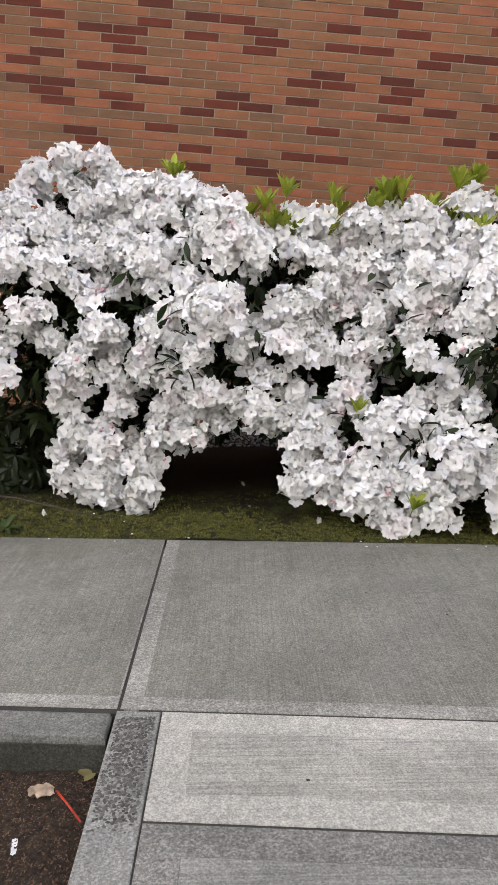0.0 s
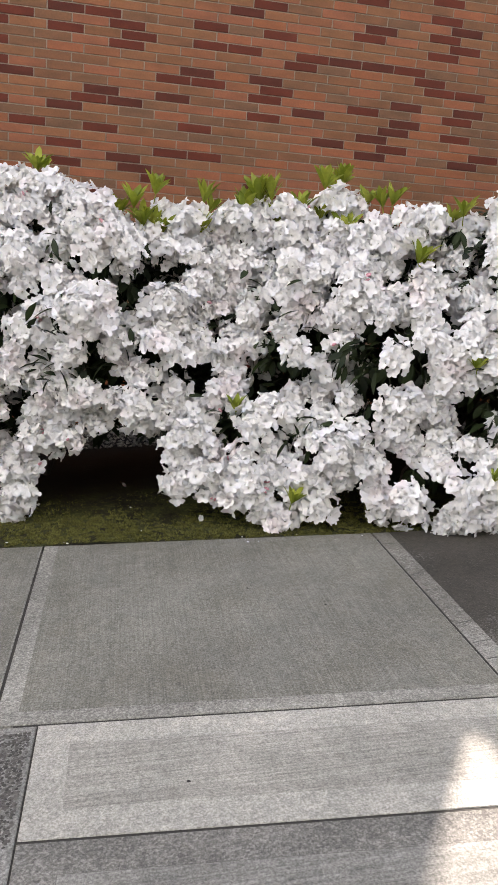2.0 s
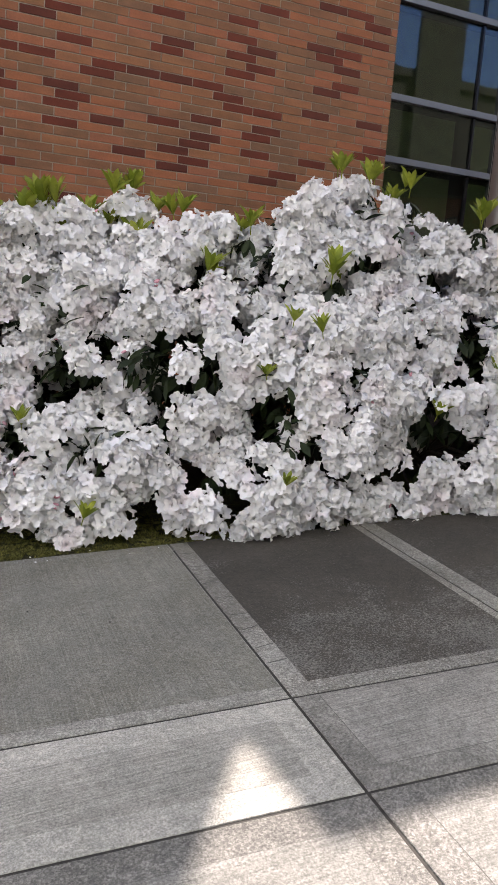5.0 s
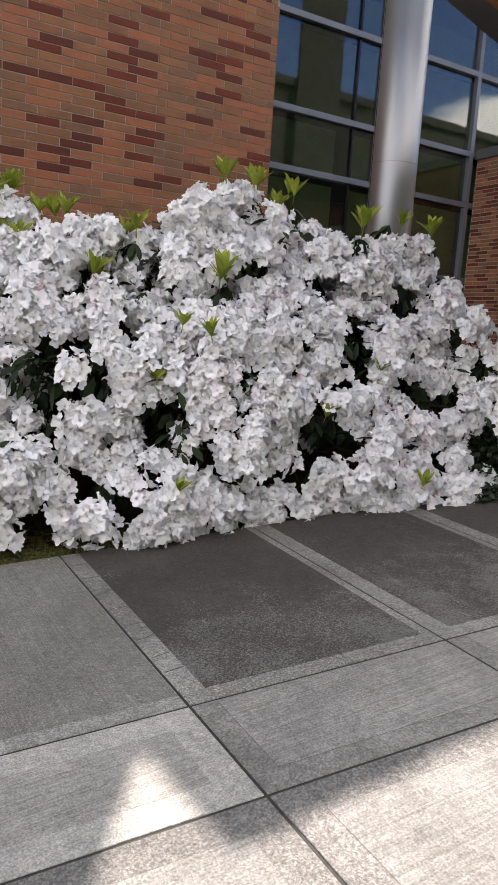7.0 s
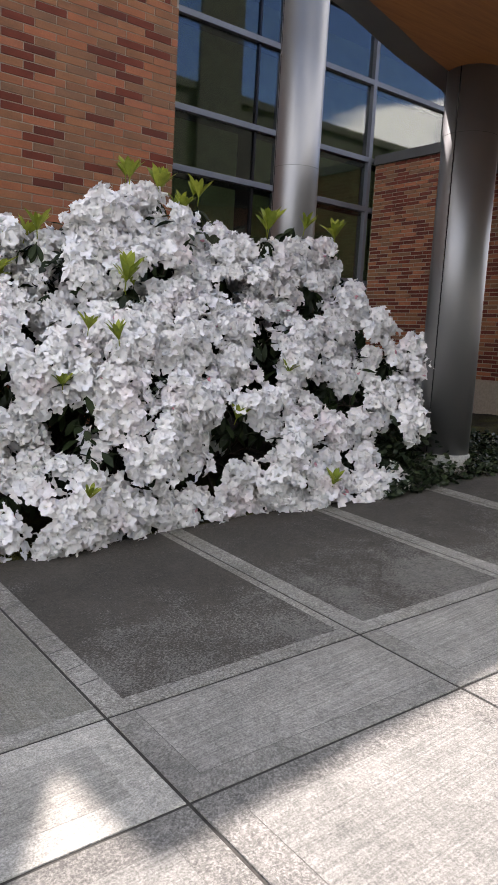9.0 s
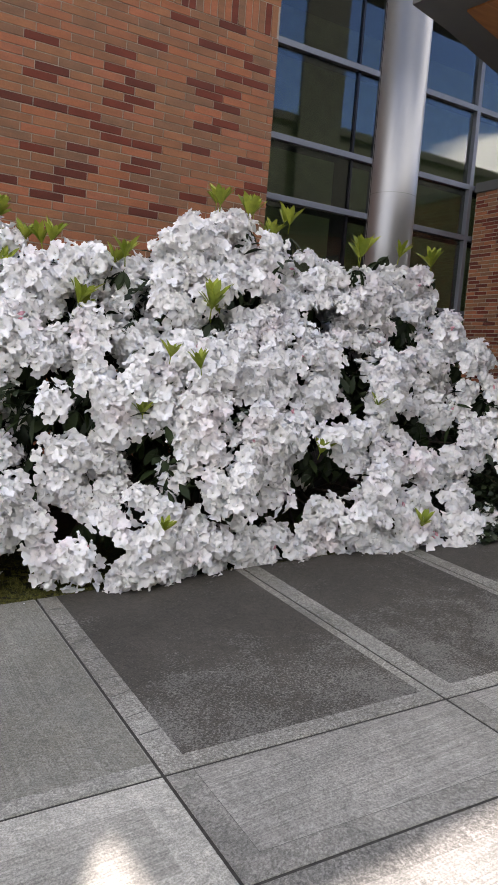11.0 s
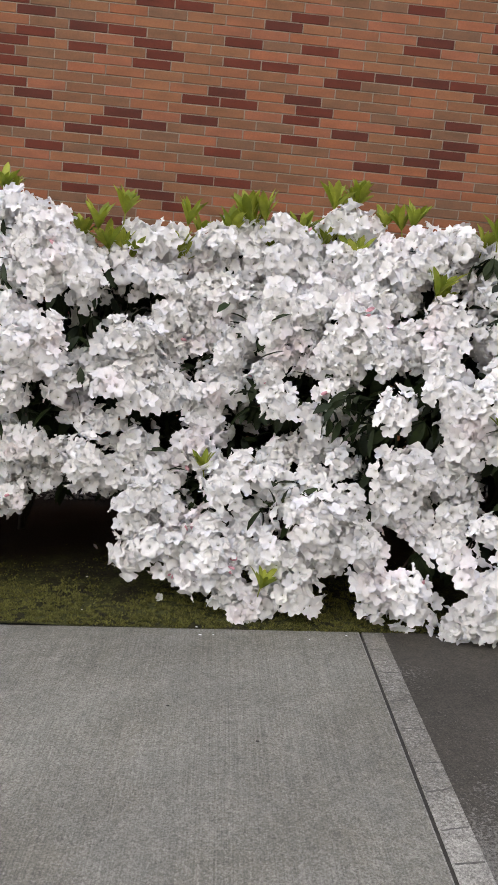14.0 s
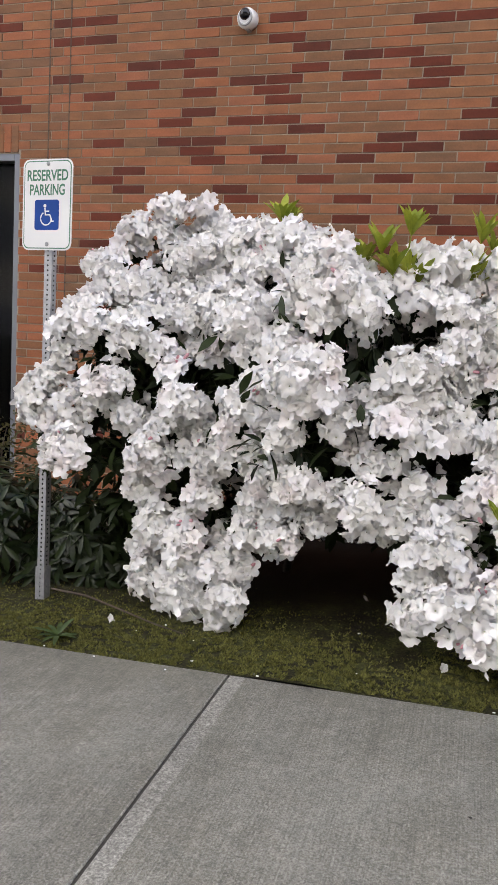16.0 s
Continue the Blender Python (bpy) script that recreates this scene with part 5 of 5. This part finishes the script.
for k in range(6):
    part("stem", tube(bmesh.new(), [(rng.uniform(-0.4, 0.3), rng.uniform(-0.2, 0.2), -0.02), (rng.uniform(-0.5, 0.4), rng.uniform(-0.3, 0.3), 0.8)], [0.01, 0.004], 5), BARK, hedge)

ivy = thing("ivy", "dark trailing ivy at the foot of the column", "ivy", (2.95, 1.62, gz(2.95, 1.62)))
rng = random.Random(44)
bm = bmesh.new()
for _ in range(7500):
    x, y = rng.uniform(-0.75, 1.6), rng.uniform(-0.36, 0.8)
    hump = 0.56 * math.exp(-((x + 0.20) / 0.42) ** 2 - ((y - 0.22) / 0.32) ** 2) + 0.06
    edge_y = -0.27 + 0.07 * noise.noise(Vector((x * 4, 0, 3)))
    if y < edge_y:
        continue
    p = Vector((x, y, rng.uniform(0.0, hump) + GX * x + GY * y))
    add_leaf(bm, Matrix.Translation(p) @ Euler((rng.uniform(-0.9, 0.9), rng.uniform(-0.9, 0.9), rng.uniform(0, 6.28))).to_matrix().to_4x4(), rng.uniform(0.035, 0.065), rng.uniform(0.03, 0.05), 0.2, 0.2, 3)
tagged(part("foliage", bm, IVY, ivy), kind="stuff")
part("stem", tube(bmesh.new(), [(-0.3, 0.2, 0.0), (-0.1, 0.1, 0.06), (0.2, 0.0, 0.03), (0.6, -0.05, 0.02)], [0.006, 0.006, 0.005, 0.003], 5), BARK, ivy)

# moss and small blades along the front of the bed
rng = random.Random(45)
mv, mf = [], []
for _ in range(150000):
    x = rng.uniform(-5.5, 0.0)
    y = row(BACK, x) + 0.01 + abs(rng.gauss(0, 0.33))
    if noise.noise(Vector((x * 3, y * 3, 0))) < -0.75 + (y - row(BACK, x)) * 0.9 + rng.uniform(-0.35, 0.35):
        continue
    if noise.noise(Vector((x * 19, y * 26, 4))) + 0.5 * noise.noise(Vector((x * 60, y * 60, 5))) < -0.06 + rng.uniform(-0.1, 0.1):
        continue
    a, h, w = rng.uniform(0, 6.28), rng.uniform(0.005, 0.015), rng.uniform(0.0035, 0.007)
    z = gz(x, y) - 0.010 + 0.018 * noise.noise(Vector((x, y, 0)) * 2.3) + 0.008 * noise.noise(Vector((x, y, 0)) * 4.5)
    n = len(mv)
    mv.extend(((x - w * math.cos(a), y - w * math.sin(a), z), (x + w * math.cos(a), y + w * math.sin(a), z), (x + rng.uniform(-0.012, 0.012), y + rng.uniform(-0.012, 0.012), z + h)))
    mf.append((n, n + 1, n + 2))
me = bpy.data.meshes.new("moss")
me.from_pydata(mv, [], mf)
me.materials.append(MOSSY)
tagged(new("moss", me), "olive green moss on the planting bed", "moss", kind="stuff")

# pale gravel along the foot of the wall
rng = random.Random(46)
mv, mf = [], []
for _ in range(6000):
    x, y, s = rng.uniform(-4.5, 1.5), rng.uniform(4.08, 4.98), rng.uniform(0.008, 0.02)
    z = gz(x, y) + 0.006
    n = len(mv)
    a = rng.uniform(0, 6.28)
    mv.extend([(x + s * math.cos(a + k * 1.571) * rng.uniform(0.7, 1.2), y + s * math.sin(a + k * 1.571) * rng.uniform(0.7, 1.2), z) for k in range(4)])
    mv.extend([(x, y, z + s * 0.7), (x, y, z - s * 0.7)])
    for k in range(4):
        mf.append((n + k, n + (k + 1) % 4, n + 4))
        mf.append((n + (k + 1) % 4, n + k, n + 5))
me = bpy.data.meshes.new("gravel")
me.from_pydata(mv, [], mf)
me.materials.append(leaf_material("gravel_stone", (0.08, 0.076, 0.068), (0.26, 0.25, 0.23), 0.85, 0.0))
tagged(new("gravel", me), "pale grey gravel along the foot of the brick wall", "gravel", kind="stuff")

# ---- litter ----
def fallen_petal(x, y, z, s, turn):
    rng = random.Random(int(abs(x) * 1000))
    bm = bmesh.new()
    add_flower(bm, Matrix.Diagonal((1, 1, 0.8, 1)), s, rng)
    ob = part("fallen_flower", bm, PETAL, mats=(PETAL, THROAT, PINK))
    ob.matrix_world = pose(x, y, z, 65, 20, turn)
    tagged(ob, "single white fallen flower lying on the moss", "flower", "fallen flowers")


fallen_petal(-1.315, 2.169, gz(-1.315, 2.169) + 0.012, 0.024, 20)
fallen_petal(-2.95, 2.35, gz(-2.95, 2.35) + 0.012, 0.027, 70)
fallen_petal(-1.75, 2.95, gz(-1.75, 2.95) + 0.012, 0.022, 130)


def crumpled(name, at, size, mat, label, category, seed):
    rng = random.Random(seed)
    bm = bmesh.new()
    bmesh.ops.create_grid(bm, x_segments=7, y_segments=5, size=0.5)
    for v in bm.verts:
        q = Vector((v.co.x * 3, v.co.y * 3, seed))
        v.co = Vector((v.co.x * size[0] + 0.2 * size[1] * noise.noise(q), v.co.y * size[1] + 0.2 * size[1] * noise.noise(q + Vector((5, 0, 0))), size[2] * (0.6 + noise.noise(q * 1.4))))
    ob = part(name, bm, mat, smooth=True)
    ob.matrix_world = pose(at[0], at[1], gz(at[0], at[1]) + at[2], 0, 0, at[3])
    tagged(ob, label, category)


crumpled("paper_scrap", (-2.352, 0.06, -0.115, 20), (0.075, 0.05, 0.022), plain("soiled_paper", (0.40, 0.29, 0.20), 0.9, 0, 0.5, 40), "crumpled soiled paper scrap on the gutter dirt", "litter", 3)
crumpled("paper_strip", (-2.371, -0.146, -0.118, 100), (0.058, 0.014, 0.006), WHITE_PAINT, "small white paper strip on the gutter dirt", "litter", 8)
straw = part("straw", tube(bmesh.new(), [(-0.07, 0, 0), (0.0, 0, 0.004), (0.085, 0, 0)], [0.0035] * 3, 8), plain("red_plastic", (0.55, 0.035, 0.015), 0.35), smooth=True)
straw.matrix_world = pose(-2.265, 0.012, gz(-2.265, 0.012) - 0.112, 0, 0, -51)
tagged(straw, "thin red drinking straw lying in the gutter", "straw")
bm = bmesh.new()
for k, (dx, dy, a) in enumerate(((0, 0, 30), (0.03, 0.02, 140), (-0.02, 0.03, 250))):
    add_leaf(bm, Matrix.Translation((dx, dy, 0.012)) @ Matrix.Rotation(radians(a), 4, "Z"), 0.045, 0.026, 0.3, 0.1, 4)
dry = part("dry_leaves", bm, leaf_material("dry_leaf", (0.16, 0.13, 0.05), (0.26, 0.22, 0.10), 0.7), smooth=True)
dry.matrix_world = pose(-2.235, 0.12, gz(-2.235, 0.12) - 0.115)
tagged(dry, "few pale dry leaves caught against the kerb", "leaves", kind="stuff")

weed = thing("weed", "small green rosette weed at the pavement edge", "weed", (-3.10, 2.11, gz(-3.10, 2.11)))
rng = random.Random(61)
for k in range(13):
    bm = bmesh.new()
    add_leaf(bm, Matrix.Rotation(k * 0.49 + rng.uniform(-0.15, 0.15), 4, "Z") @ Matrix.Rotation(radians(rng.uniform(15, 50)), 4, "X"), rng.uniform(0.09, 0.15), 0.024, 0.3, 0.35)
    part("leaf", bm, WEED, weed, smooth=True)

part_twig = tube(bmesh.new(), [(-0.62, 0.10, 0.05), (-0.42, 0.12, 0.035), (-0.2, 0.06, 0.02), (0.05, -0.03, 0.012), (0.4, -0.12, 0.006)], [0.005, 0.006, 0.005, 0.004, 0.002], 6)
twig = part("twig", part_twig, BARK, smooth=True)
twig.matrix_world = pose(-2.75, 2.38, gz(-2.75, 2.38) - 0.002)
tagged(twig, "thin fallen brown twig lying on the moss", "twig")

# bits of litter, petals and grit on the bed and the slabs
rng = random.Random(62)
bm = bmesh.new()
for _ in range(34):
    x = rng.uniform(-4.5, 1.5)
    y = row(BACK, x) - 0.12 + abs(rng.gauss(0, 0.3))
    z = gz(x, y) + 0.006
    sz = rng.uniform(0.002, 0.006)
    bmesh.ops.create_icosphere(bm, subdivisions=1, radius=sz, matrix=Matrix.Translation((x, y, z)) @ Matrix.Diagonal((1.4, 1, 0.5, 1)))
tagged(part("petal_bits", bm, WHITE_PAINT), "scattered pale petal bits and grit", "litter", kind="stuff")
rng = random.Random(63)
bm = bmesh.new()
for x, y in ((-0.896, 0.975), (-1.572, -0.045), (-1.2, 1.2)):
    bmesh.ops.create_icosphere(bm, subdivisions=1, radius=0.006, matrix=Matrix.Translation((x, y, gz(x, y) + 0.001)) @ Matrix.Diagonal((1.2, 0.9, 0.25, 1)))
tagged(part("gum_spots", bm, JOINT), "small dark gum spots on the concrete", "stain", kind="stuff")

# ---- what lies across the car park, seen in the glass ----
far = thing("far_building", "long flat-roofed building across the car park", "building", (20, -34, 0))
FAR = plain("far_wall", (0.017, 0.019, 0.012), 0.9)
part("wall", box((-45, -4, -3), (60, 4, 17.1)), FAR, far)
part("roof", box((-45.4, -4.4, 17.1), (60.4, 4.3, 17.6)), FAR, far)
# tall thin slab added for the dark upright strip in the glass
part("stair_tower", box((5.6, 4.35, -3), (8.95, 4.6, 34)), FAR, far)

# ---- the nearest bricks, piece by piece ----
for x, z, d, dark in singles:
    piece("brick", brick_dark_me if dark else brick_me, Matrix.Translation((x, WALL_Y + d, z)), wall)
